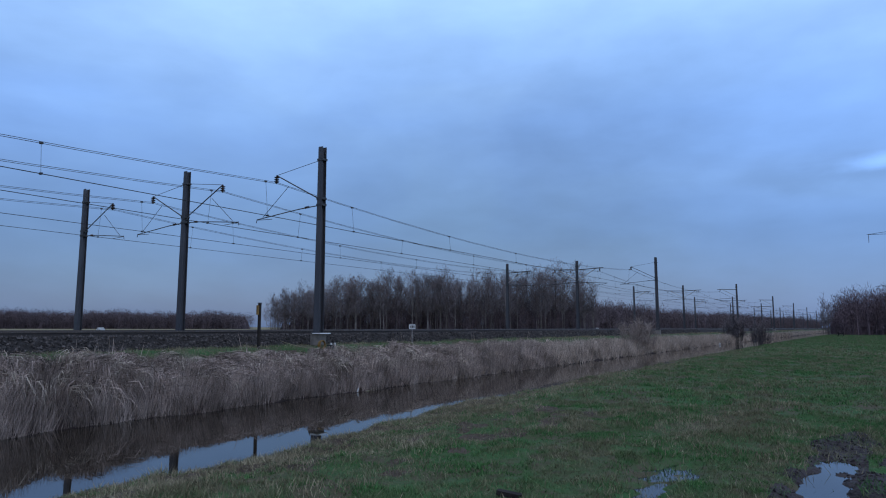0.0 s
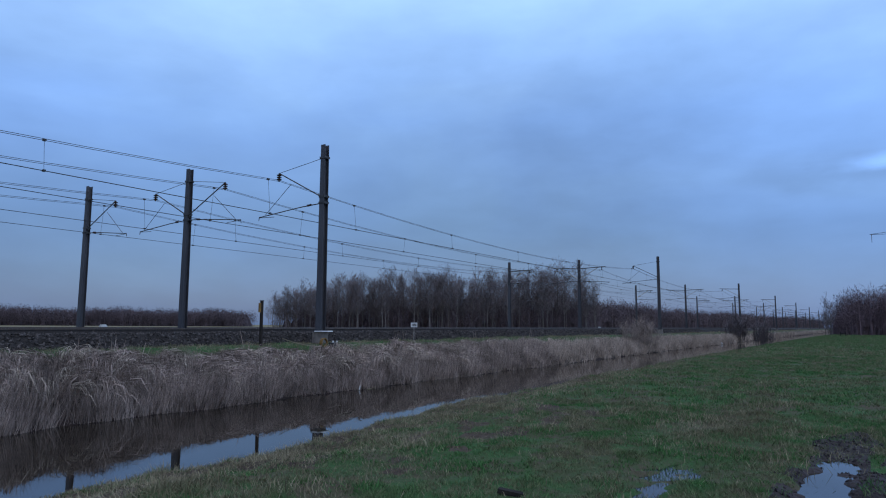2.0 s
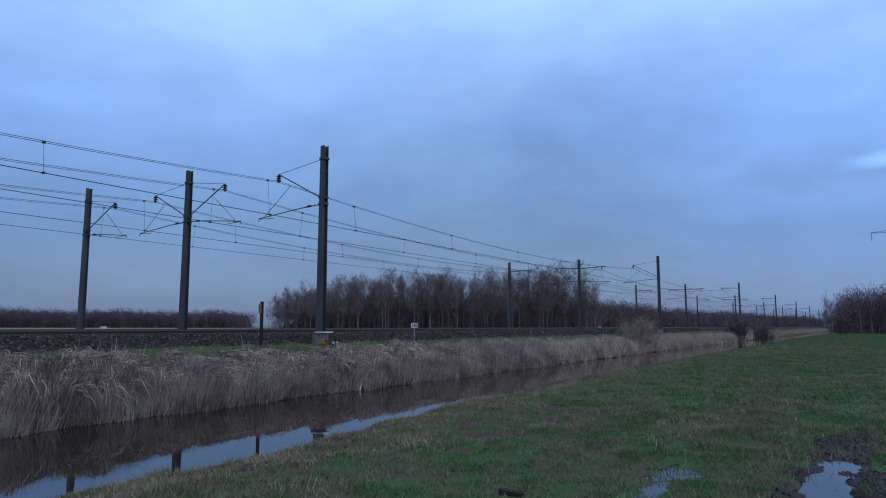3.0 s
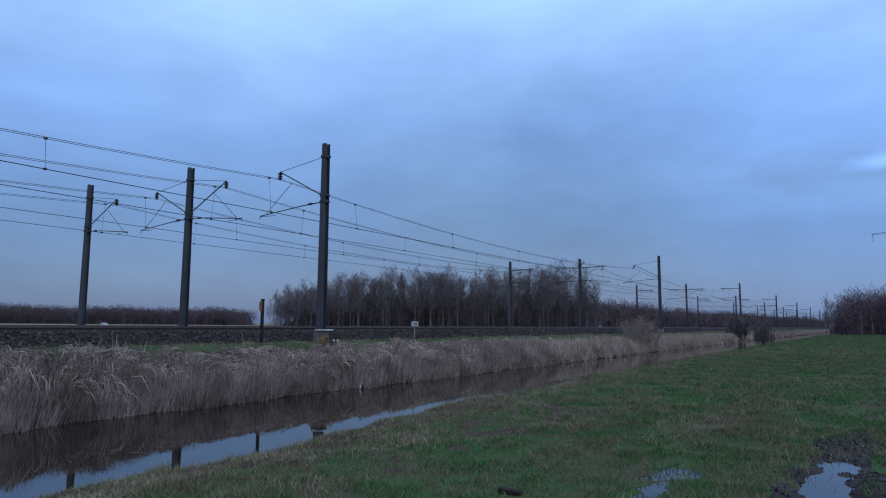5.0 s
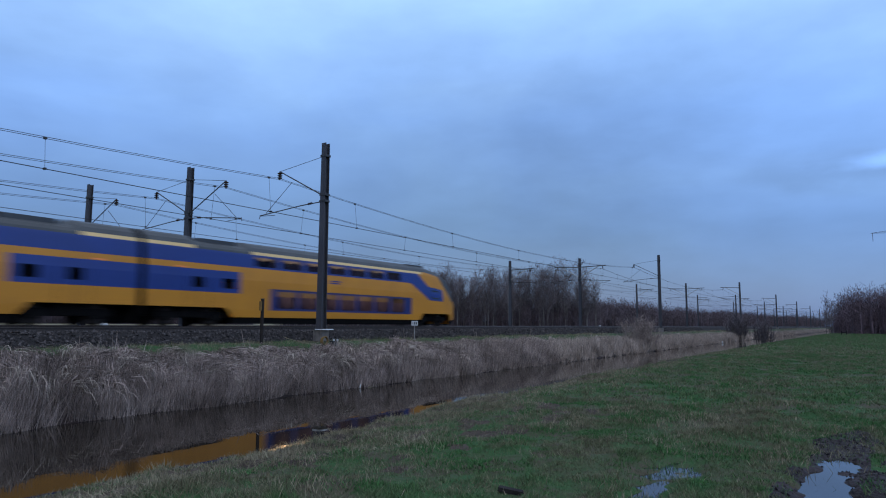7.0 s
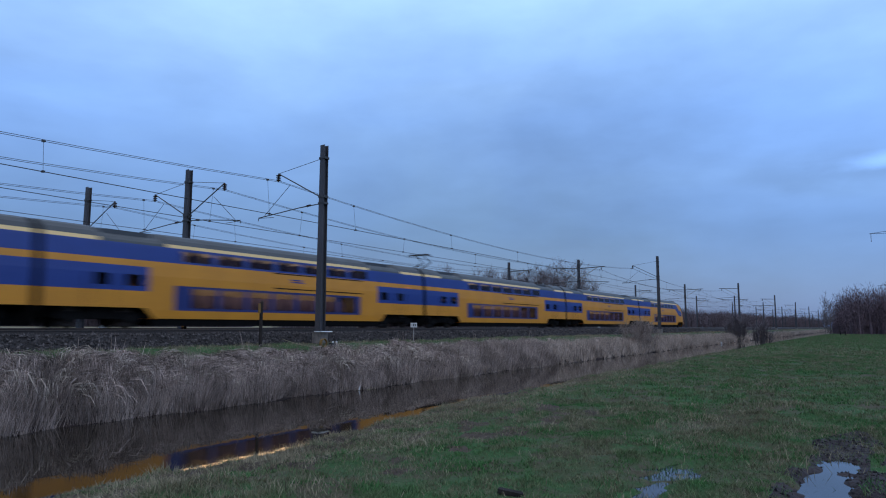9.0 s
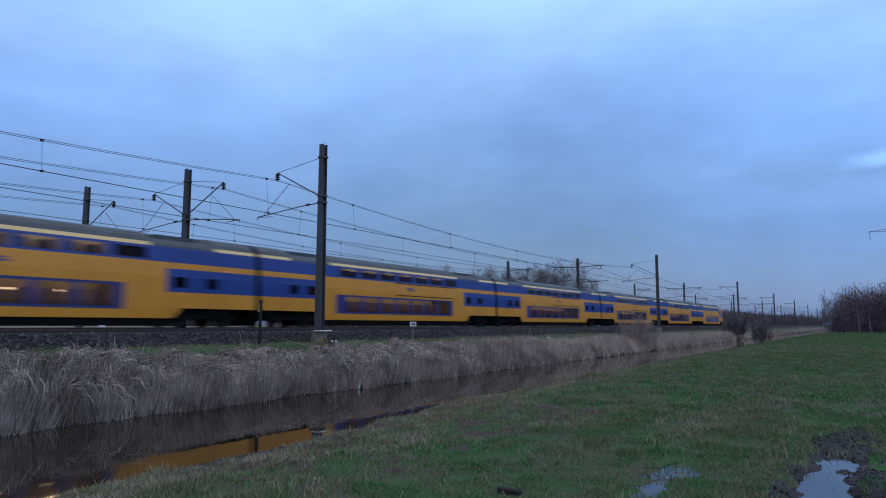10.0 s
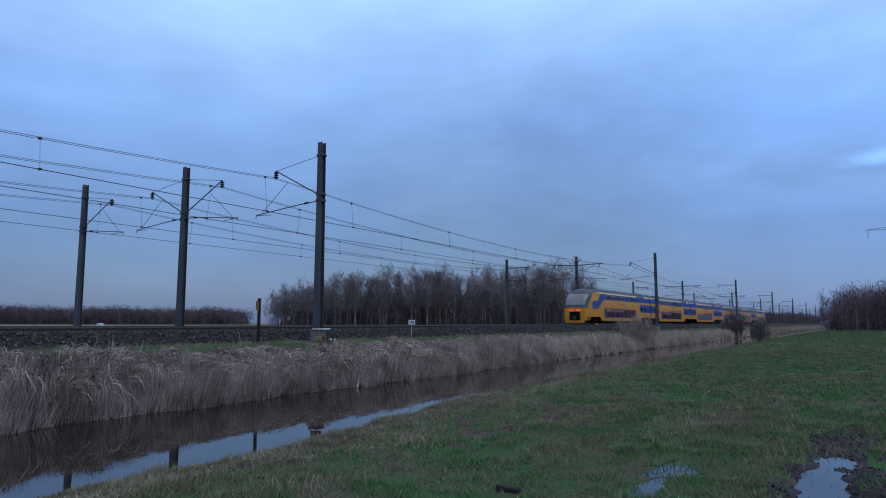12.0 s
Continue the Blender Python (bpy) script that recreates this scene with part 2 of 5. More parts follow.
def glass_material():
    m = bpy.data.materials.new("tinted_window_glass")
    m.use_nodes = True
    nt = m.node_tree
    nt.nodes.clear()
    out = nt.nodes.new("ShaderNodeOutputMaterial")
    mix = nt.nodes.new("ShaderNodeMixShader")
    fr = nt.nodes.new("ShaderNodeFresnel")
    fr.inputs["IOR"].default_value = 1.2
    tr = nt.nodes.new("ShaderNodeBsdfTransparent")
    tr.inputs["Color"].default_value = (0.52, 0.53, 0.58, 1)
    gl = nt.nodes.new("ShaderNodeBsdfGlossy")
    gl.inputs["Roughness"].default_value = 0.03
    nt.links.new(fr.outputs[0], mix.inputs[0])
    nt.links.new(tr.outputs[0], mix.inputs[1])
    nt.links.new(gl.outputs[0], mix.inputs[2])
    nt.links.new(mix.outputs[0], out.inputs["Surface"])
    return m


M["glass"] = glass_material()


# ---- mesh helpers ----
class Shape:
    """Points and faces gathered for one mesh."""

    def __init__(self):
        self.v, self.f, self.k = [], [], []

    def quad(self, pts, k=0):
        n = len(self.v)
        self.v += [tuple(p) for p in pts]
        self.f.append(tuple(range(n, n + len(pts))))
        self.k.append(k)

    def box(self, a, b, k=0, chamfer=0.0):
        (x0, y0, z0), (x1, y1, z1) = a, b
        c = min(chamfer, (x1 - x0) / 3, (y1 - y0) / 3)
        ring = [(x0 + c, y0), (x1 - c, y0), (x1, y0 + c), (x1, y1 - c), (x1 - c, y1), (x0 + c, y1), (x0, y1 - c), (x0, y0 + c)] if c else \
            [(x0, y0), (x1, y0), (x1, y1), (x0, y1)]
        self.prism(ring, z0, z1, k)

    def prism(self, ring, z0, z1, k=0):
        n, m = len(self.v), len(ring)
        self.v += [(x, y, z0) for x, y in ring] + [(x, y, z1) for x, y in ring]
        self.f += [tuple(range(n + m - 1, n - 1, -1)), tuple(range(n + m, n + 2 * m))]
        self.f += [(n + i, n + (i + 1) % m, n + m + (i + 1) % m, n + m + i) for i in range(m)]
        self.k += [k] * (m + 2)

    def rod(self, a, b, r0, r1=None, sides=6, k=0, caps=True):
        a, b = Vector(a), Vector(b)
        r1 = r0 if r1 is None else r1
        w = (b - a).normalized()
        u = w.orthogonal().normalized()
        v = w.cross(u)
        n = len(self.v)
        for p, r in ((a, r0), (b, r1)):
            for i in range(sides):
                t = 2 * math.pi * i / sides
                self.v.append(tuple(p + u * (r * math.cos(t)) + v * (r * math.sin(t))))
        self.f += [(n + i, n + (i + 1) % sides, n + sides + (i + 1) % sides, n + sides + i) for i in range(sides)]
        self.k += [k] * sides
        if caps:
            self.f += [tuple(range(n + sides - 1, n - 1, -1)), tuple(range(n + sides, n + 2 * sides))]
            self.k += [k, k]

    def path(self, pts, r, sides=4, k=0):
        """A tube through the points, in one piece."""
        pts = [Vector(p) for p in pts]
        n = len(self.v)
        for i, p in enumerate(pts):
            w = (pts[min(i + 1, len(pts) - 1)] - pts[max(i - 1, 0)]).normalized()
            u = w.cross(Vector((0, 0, 1)) if abs(w.z) < 0.9 else Vector((1, 0, 0))).normalized()
            v = w.cross(u)
            for a in range(sides):
                t = 2 * math.pi * a / sides
                self.v.append(tuple(p + u * (r * math.cos(t)) + v * (r * math.sin(t))))
        for i in range(len(pts) - 1):
            for a in range(sides):
                b = (a + 1) % sides
                self.f.append((n + i * sides + a, n + i * sides + b, n + (i + 1) * sides + b, n + (i + 1) * sides + a))
                self.k.append(k)

    def mesh(self, name, mats, smooth=False):
        me = bpy.data.meshes.new(name)
        me.from_pydata(self.v, [], self.f)
        for m in mats if isinstance(mats, (list, tuple)) else [mats]:
            me.materials.append(m)
        me.polygons.foreach_set("material_index", self.k)
        if smooth:
            me.polygons.foreach_set("use_smooth", [True] * len(self.f))
        me.update()
        return me


def part(name, data, mats=None, parent=None, label="", smooth=False):
    """One mesh object under a thing or under a part."""
    if isinstance(data, Shape):
        data = data.mesh(name, mats, smooth)
    ob = new(name, data)
    ob.parent = parent
    return tagged(ob, label)


def blades(name, base, tip, width, mats, bend=0.0, seed=1, simple=False):
    """Many thin tapering blades: arrays of foot and tip points and widths, two triangles and a tip each."""
    rng = np.random.default_rng(seed)
    n = len(base)
    way = rng.uniform(0, 2 * np.pi, n)
    side = np.stack([np.cos(way), np.sin(way), np.zeros(n)], 1) * (width[:, None] / 2)
    mid = base * 0.45 + tip * 0.55
    mid[:, 2] += bend * (tip - base)[:, 2]
    v = np.stack([base - side, base + side, mid + side * 0.8, mid - side * 0.8, tip], 1).reshape(-1, 3)
    o = (np.arange(n) * 5)[:, None]
    tri = np.concatenate([o + [0, 1, 2], o + [0, 2, 3], o + [3, 2, 4]], 1).reshape(-1)
    faces = n * 3
    if simple:
        v = np.stack([base - side, base + side, tip], 1).reshape(-1, 3)
        tri, faces = np.arange(n * 3), n
    me = bpy.data.meshes.new(name)
    me.vertices.add(len(v))
    me.vertices.foreach_set("co", v.reshape(-1))
    me.loops.add(len(tri))
    me.loops.foreach_set("vertex_index", tri)
    me.polygons.add(faces)
    me.polygons.foreach_set("loop_start", np.arange(faces) * 3)
    me.materials.append(mats)
    me.update(calc_edges=True)
    return new(name, me)


# ---- the ground: one sheet, ditch and railway bank across it ----
def smooth_step(a, b, x):
    t = np.clip((x - a) / (b - a), 0, 1)
    return t * t * (3 - 2 * t)


def lip(s):
    """Where the meadow breaks off to the ditch."""
    run = np.interp(s, (-10, 3, 8, 13, 18, 30, 42, 70, 120), (7.3, 7.4, 7.62, 8.15, 8.6, 8.9, 9.3, 9.6, 9.9))
    return run + 0.14 * np.sin(s * 0.55) + 0.10 * np.sin(s * 1.37 + 1) + 0.08 * np.sin(s * 3.1)


def bank_foot(s):
    """Where the far bank meets the water."""
    return np.interp(s, (-10, 5, 12, 35, 78, 120, 220), (16.3, 16.4, 16.85, 17.3, 18.1, 18.7, 19.1)) + 0.15 * np.sin(s * 0.8) + 0.1 * np.sin(s * 2.3)


def patchy(s, d, size, seed):
    """Smooth random values from 0 to 1 over the plan, in patches of the given size."""
    table = np.random.default_rng(seed).uniform(0, 1, (256, 256))
    x, y = np.asarray(s, float) / size + 500.3, np.asarray(d, float) / size + 500.7
    i, j = np.floor(x).astype(int), np.floor(y).astype(int)
    a, b = x - i, y - j
    a, b = a * a * (3 - 2 * a), b * b * (3 - 2 * b)
    i0, i1, j0, j1 = i % 256, (i + 1) % 256, j % 256, (j + 1) % 256
    return (table[i0, j0] * (1 - a) + table[i1, j0] * a) * (1 - b) + (table[i0, j1] * (1 - a) + table[i1, j1] * a) * b


def tussock(s, d):
    return 0.6 * patchy(s, d, 0.42, 51) + 0.4 * patchy(s, d, 0.19, 52)


def ripple(s, d):
    return (0.5 * np.sin(s * 0.9 + 1.3 * np.sin(d * 0.7)) + 0.5 * np.sin(d * 1.1 + 1.7 * np.sin(s * 0.43)) +
            0.35 * np.sin(2.3 * s + 1.9 * d + np.sin(s)) + 0.3 * np.sin(3.7 * d - 2.9 * s + 2 * np.sin(d)))


PUDDLES = [(7.95, 0.47, 1.5, 0.24), (7.75, 2.02, 0.85, 0.36), (6.75, 1.95, 0.45, 0.2)]


def ground_z(s, d):
    edge = lip(s)
    z = 0.028 * ripple(s, d) * (1 - smooth_step(60, 200, np.abs(s))) + 0.012 * np.sin(7 * s + 2 * np.sin(5 * d)) * np.sin(9 * d + 2 * np.sin(4 * s)) * (1 - smooth_step(12, 40, np.abs(s)))
    z = z + 0.11 * (tussock(s, d) - 0.5) * (1 - smooth_step(30, 70, np.abs(s)))
    z = z - 0.28 * smooth_step(edge - 2.2, edge, d) - 1.17 * smooth_step(edge, edge + 2.2, d)
    far = bank_foot(s)
    z = z + 0.62 * smooth_step(far - 0.6, far + 0.1, d) + 1.6 * np.clip((d - far) / (20.9 - far), 0, 1)
    z = z - 0.45 * smooth_step(46, 56, d)
    for x, y, a, b in PUDDLES:
        r = ((s - x) / a) ** 2 + ((d - y) / b) ** 2
        r = np.maximum(r + 0.45 * np.sin(8 * s + 3 * np.sin(6 * d)) * np.sin(11 * d + 2 * np.sin(5 * s)) + 0.2 * np.sin(23 * d + 9 * s), 0)
        k = np.exp(-r * r * 0.5)
        z = z * (1 - 0.75 * k) - (0.10 if a > 1 else 0.066) * k
    return z


def grid_object(name, ss, ds, height_at, mats, chooser=None):
    S, D = np.meshgrid(ss, ds, indexing="ij")
    v = np.stack([S, D, height_at(S, D)], -1).reshape(-1, 3)
    a, b = len(ss), len(ds)
    i = (np.arange(a - 1)[:, None] * b + np.arange(b - 1)[None, :]).reshape(-1)
    f = np.stack([i, i + b, i + b + 1, i + 1], 1)
    me = bpy.data.meshes.new(name)
    me.from_pydata(v.tolist(), [], f.tolist())
    for m in mats:
        me.materials.append(m)
    if chooser is not None:
        c = v[f].mean(1)
        me.polygons.foreach_set("material_index", chooser(c[:, 0], c[:, 1]).astype(int))
    me.polygons.foreach_set("use_smooth", [True] * len(f))
    me.update()
    return new(name, me)


def steps(*runs):
    return np.unique(np.concatenate([np.arange(a, b, c) for a, b, c in runs]).round(4))


ss = steps((-4000, -600, 400), (-600, -60, 20), (-60, -4, 2), (-4, 5.6, 0.12), (5.6, 10.4, 0.06), (10.4, 14, 0.12), (14, 40, 0.35), (40, 120, 1.5), (120, 600, 8), (600, 4400, 400))
ds = steps((-4000, -200, 400), (-200, -20, 15), (-20, -6, 0.8), (-6, -0.4, 0.2), (-0.4, 2.9, 0.05), (2.9, 9.6, 0.12), (9.6, 15.6, 0.4), (15.6, 21.6, 0.2), (21.6, 60, 1.0), (60, 400, 20), (400, 4400, 400))


def mud_here(s, d):
    rut = np.abs(d - 0.25 + 0.15 * np.sin(s * 1.1)) < 0.20 + 0.75 * patchy(s, d, 0.35, 53) * (1 - 0.5 * smooth_step(8.5, 11.5, s))
    return rut & (s > 2) & (s < 11.6 + 0.8 * np.sin(d * 5))


def dirt_here(s, d):
    """Trodden brown patches between the grass and the ditch edge."""
    return (patchy(s * 0.7, d, 0.30, 62) > 0.67) & (d > 4.3) & (d < 6.8) & (s > 5.5) & (s < 13)


def cover(s, d):
    k = np.where(mud_here(s, d), 1, 0)
    bare = d > lip(s) - 1.9 + 1.5 * patchy(s, d, 0.6, 61)
    k = np.where((dirt_here(s, d) | bare) & (d < 12) & (k == 0), 2, k)
    k = np.where((d > lip(s) + 0.35) & (d < 20.2 + 0.3 * np.sin(s * 0.7) + 0.2 * np.sin(s * 2.9)), 2, k)
    k = np.where((d > 12) & (d < bank_foot(s) + 0.3), 4, k)
    return np.where(d > 47, 3, k)


ground = tagged(grid_object("ground", ss, ds, ground_z, [M["meadow"], M["mud"], M["litter"], M["stubble"], M["peat"]], cover),
                "wet winter meadow with a ditch and a raised railway bank", "ground", kind="structure")

sh = Shape()
sh.quad([(-600, 6.5, WATER), (700, 6.5, WATER), (700, 20.3, WATER), (-600, 20.3, WATER)])
tagged(part("water", sh, M["water"]), "still dark ditch water mirroring the sky", "water", kind="structure")

for i_p, (x, y, a, b) in enumerate(PUDDLES):
    sh = Shape()
    ring = []
    for i in range(36):
        t = 2 * math.pi * i / 36
        r = 1.5
        ring.append((x + a * r * math.cos(t), y + b * r * math.sin(t), -0.048 - 0.005 * i_p))
    sh.quad(ring)
    tagged(part("puddle", sh, M["puddle"]), "shallow rain puddle in muddy grass", "puddle", "puddles in the meadow")

# ---- the railway: ballast, sleepers, rails ----
TRACKS = (24.2, 28.2, 34.2, 38.2)
S0, SPAN = 22.7, 58.33


def ballast_z(s, d):
    top = RAIL - 0.19
    z = top - 0.95 * np.clip((22.55 - d) / 1.35, 0, 1) - 0.95 * np.clip((d - 39.9) / 1.35, 0, 1)
    return z + 0.035 * np.sin(s * 3.1 + d * 2) * np.sin(d * 4.3 + s) + 0.02 * np.sin(s * 7.7) * np.sin(d * 9.1)


bs = steps((-600, -20, 20), (-20, 0, 2), (0, 60, 0.3), (60, 200, 2), (200, 1500, 20))
bd = steps((21.2, 22.8, 0.15), (22.8, 39.8, 0.8), (39.8, 41.4, 0.2))
tagged(grid_object("ballast_bed", bs, bd, ballast_z, [M["ballast"]]), "dark crushed stone ballast under the four tracks", "ballast", kind="structure")


def rail_shape(x0, x1):
    sec = [(-0.075, -0.17), (0.075, -0.17), (0.07, -0.155), (0.012, -0.135), (0.012, -0.045), (0.036, -0.035), (0.036, -0.006),
           (0.028, 0), (-0.028, 0), (-0.036, -0.006), (-0.036, -0.035), (-0.012, -0.045), (-0.012, -0.135), (-0.07, -0.155)]
    s = Shape()
    m = len(sec)
    s.v = [(x0, y, z) for y, z in sec] + [(x1, y, z) for y, z in sec]
    s.f = [(i, m + i, m + (i + 1) % m, (i + 1) % m) for i in range(m)] + [tuple(range(m)), tuple(range(2 * m - 1, m - 1, -1))]
    s.k = [0] * len(s.f)
    return s


rail_mesh = rail_shape(-600, 1500).mesh("rail", M["rail"])
sl = Shape()
sl.box((-0.13, -1.26, -0.40), (0.13, 1.26, -0.175), chamfer=0.03)
sleeper_mesh = sl.mesh("sleeper", M["sleeper"])
for y in TRACKS:
    track = tagged(new("railway_track"), "rusty steel railway track on concrete sleepers", "railway track", "four parallel tracks")
    track.location = (0, y, RAIL)
    for side in (-0.7535, 0.7535):
        r = part("rail", rail_mesh, None, track)
        r.location = (0, side, 0)
    if y == TRACKS[0]:
        for i in range(200):
            o = part("sleeper", sleeper_mesh, None, track)
            o.location = (i * 0.6, 0, 0)
    rest = Shape()
    for i in range(-120, 700):
        if y == TRACKS[0] and 0 <= i < 200:
            continue
        rest.box((i * 0.6 - 0.13, -1.26, -0.40), (i * 0.6 + 0.13, 1.26, -0.175))
    tagged(part("sleepers", rest, M["sleeper"], track), kind="stuff")

# loose stones on the shoulder of the ballast
g = np.random.default_rng(5)
n = 15000
st = np.where(g.uniform(0, 1, n) < 0.72, g.uniform(4, 45, n), g.uniform(45, 110, n))
dt = g.uniform(21.25, 23.35, n)
size = g.uniform(0.03, 0.075, n) * np.where(st > 45, 1.5, 1.0)
axes = np.array([(1, 0, 0), (-1, 0, 0), (0, 1, 0), (0, -1, 0), (0, 0, 1), (0, 0, -1)], float)
sv = axes[None] * (size[:, None, None] * g.uniform(0.6, 1.3, (n, 6, 1))) + g.normal(0, 0.012, (n, 6, 3))
sv += np.stack([st, dt, ballast_z(st, dt) + 0.01], 1)[:, None]
tris = np.array([(0, 2, 4), (2, 1, 4), (1, 3, 4), (3, 0, 4), (2, 0, 5), (1, 2, 5), (3, 1, 5), (0, 3, 5)])
sf = (np.arange(n)[:, None, None] * 6 + tris[None]).reshape(-1, 3)
me = bpy.data.meshes.new("ballast_stones")
me.from_pydata(sv.reshape(-1, 3).tolist(), [], sf.tolist())
me.materials.append(M["stone"])
tagged(new("ballast_stones", me), "loose dark crushed stones on the ballast shoulder", "stones", kind="stuff")

# clods of trodden mud round the puddle
g = np.random.default_rng(6)
n = 1700
st, dt = g.uniform(5.5, 12, n), g.uniform(-0.6, 1.3, n)
keep = mud_here(st, dt) & (ground_z(st, dt) > -0.045)
st, dt = st[keep], dt[keep]
n = len(st)
sv = axes[None] * (g.uniform(0.008, 0.026, n)[:, None, None] * g.uniform(0.5, 1.3, (n, 6, 1))) + g.normal(0, 0.008, (n, 6, 3))
sv += np.stack([st, dt, ground_z(st, dt)], 1)[:, None]
sf = (np.arange(n)[:, None, None] * 6 + tris[None]).reshape(-1, 3)
me = bpy.data.meshes.new("mud_clods")
me.from_pydata(sv.reshape(-1, 3).tolist(), [], sf.tolist())
me.materials.append(M["mud"])
tagged(new("mud_clods", me), "dark clods of trodden mud round the puddle", "mud", kind="stuff")

# ---- overhead line: masts, brackets, wires ----
MAST_ROWS = ((21.2, 8.62), (31.2, 8.70), (41.2, 8.83))


def mast_shape(h):
    """A tapering H-section steel mast with a cap plate."""
    s = Shape()
    w0, w1, t = 0.17, 0.135, 0.022
    for sx in (-1, 1):
        n = len(s.v)
        for z, w in ((-0.25, w0), (h, w1)):
            s.v += [(sx * w, -w, z), (sx * (w - t), -w, z), (sx * (w - t), w, z), (sx * w, w, z)]
        s.f += [(n, n + 1, n + 5, n + 4), (n + 1, n + 2, n + 6, n + 5), (n + 2, n + 3, n + 7, n + 6), (n + 3, n, n + 4, n + 7), (n + 4, n + 5, n + 6, n + 7)]
    n = len(s.v)
    for z, w in ((-0.25, w0), (h - 0.01, w1)):
        s.v += [(-w, -0.012, z), (w, -0.012, z), (w, 0.012, z), (-w, 0.012, z)]
    s.f += [(n, n + 1, n + 5, n + 4), (n + 2, n + 3, n + 7, n + 6)]
    s.k = [0] * len(s.f)
    return s


def disc_insulator(s, top, bottom, r):
    top, bottom = Vector(top), Vector(bottom)
    s.rod(top, bottom, r * 0.35, sides=6)
    for i in range(3):
        a = top.lerp(bottom, 0.2 + 0.26 * i)
        b = top.lerp(bottom, 0.32 + 0.26 * i)
        s.rod(a, b, r, r * 0.7, 10)


def bracket(mast, way, reach):
    """The hinged bracket on one side of a mast: way is +1 or -1 across the tracks."""
    def p(y, z):
        return (0, way * y, z)
    s = Shape()
    s.rod(p(0.14, 6.15), p(reach, 7.62), 0.032)
    s.rod(p(0.14, 6.02), p(0.14, 6.28), 0.05)
    part("strut", s, M["fitting"], mast)
    s = Shape()
    s.rod(p(0.14, 8.0), p(reach, 7.62), 0.013)
    s.rod(p(0.1, 7.92), p(0.2, 8.0), 0.04)
    part("tie_rod", s, M["fitting"], mast)
    s = Shape()
    disc_insulator(s, p(reach, 7.62), p(reach, 7.2), 0.13)
    part("insulator", s, M["insulator"], mast, "brown ribbed insulator")
    s = Shape()
    s.rod(p(0.14, 5.85), p(reach * 0.5, 5.78), 0.026)
    s.rod(p(reach * 0.5, 5.78), p(reach + 1.3, 5.52), 0.024)
    s.rod(p(reach + 1.3, 5.55), p(reach + 1.35, 5.36), 0.02)
    s.rod(p(reach + 0.25, 5.46), p(reach + 1.3, 5.5), 0.014)
    part("steady_arm", s, M["fitting"], mast)
    s = Shape()
    disc_insulator(s, p(0.75, 5.84), p(1.1, 5.81), 0.06)
    part("insulator", s, M["insulator"], mast)
    s = Shape()
    s.rod(p(reach * 0.72, 6.98), p(reach + 0.9, 5.6), 0.014)
    part("brace", s, M["fitting"], mast)


def beam_bracket(mast, way, reach):
    """A bracket with a level top beam and a strut under it."""
    def p(y, z):
        return (0, way * y, z)
    s = Shape()
    s.rod(p(0.1, 7.55), p(reach + 0.5, 7.68), 0.055)
    part("cross_beam", s, M["fitting"], mast)
    s = Shape()
    s.rod(p(0.14, 6.25), p(reach - 0.5, 7.6), 0.042)
    part("strut", s, M["concrete"], mast, "pale galvanised strut")
    s = Shape()
    disc_insulator(s, p(reach, 7.62), p(reach, 7.25), 0.085)
    part("insulator", s, M["insulator"], mast)
    s = Shape()
    s.rod(p(0.14, 5.95), p(reach + 1.0, 5.72), 0.03)
    s.rod(p(reach + 1.0, 5.72), p(reach + 0.2, 5.52), 0.016)
    part("steady_arm", s, M["fitting"], mast)
    s = Shape()
    disc_insulator(s, p(1.1, 5.91), p(1.5, 5.88), 0.07)
    part("insulator", s, M["insulator"], mast)


def build_mast(h, ways, footing, beam=False):
    mast = tagged(new("catenary_mast"), "grey weathered steel catenary mast with wire brackets on ballast", "mast", "overhead line masts")
    part("post", mast_shape(h), M["mast"], mast)
    s = Shape()
    s.box((-0.28, -0.27, -0.62), (0.28, 0.27, -0.12), chamfer=0.05)
    part("footing", s, M["sleeper"], mast, footing)
    s = Shape()
    s.box((-0.25, -0.25, -0.12), (0.25, 0.25, -0.07), chamfer=0.03)
    for x in (-0.2, 0.2):
        for y in (-0.2, 0.2):
            s.rod((x, y, -0.07), (x, y, 0.0), 0.022)
    part("base_plate", s, M["fitting"], mast)
    for z in (5.85, 6.15, 8.0):
        s = Shape()
        s.box((-0.165, -0.175, z - 0.05), (0.165, 0.175, z + 0.05))
        part("clamp", s, M["fitting"], mast)
    for way in ways:
        (beam_bracket if beam else bracket)(mast, way, 3.0)
    return mast


for (y, h), ways, plain in zip(MAST_ROWS, ((1,), (1, -1), (-1,)), (2, 1, 1)):
    first = build_mast(h, ways, "stained concrete footing")
    first.matrix_basis = pose(S0, y, RAIL)
    other = build_mast(h, ways, "stained concrete footing", True)
    other.matrix_basis = pose(S0 + plain * SPAN, y, RAIL)
    for k in range(-1, 14):
        if k not in (0, plain):
            copy_thing(first if k < plain else other, pose(S0 + k * SPAN, y, RAIL, 0, 0, random.uniform(-2, 2)))


def messenger_z(u):
    """Height of the carrying wire at the share u of a span."""
    return RAIL + 7.25 - 1.0 * (1 - (2 * u - 1) ** 2)


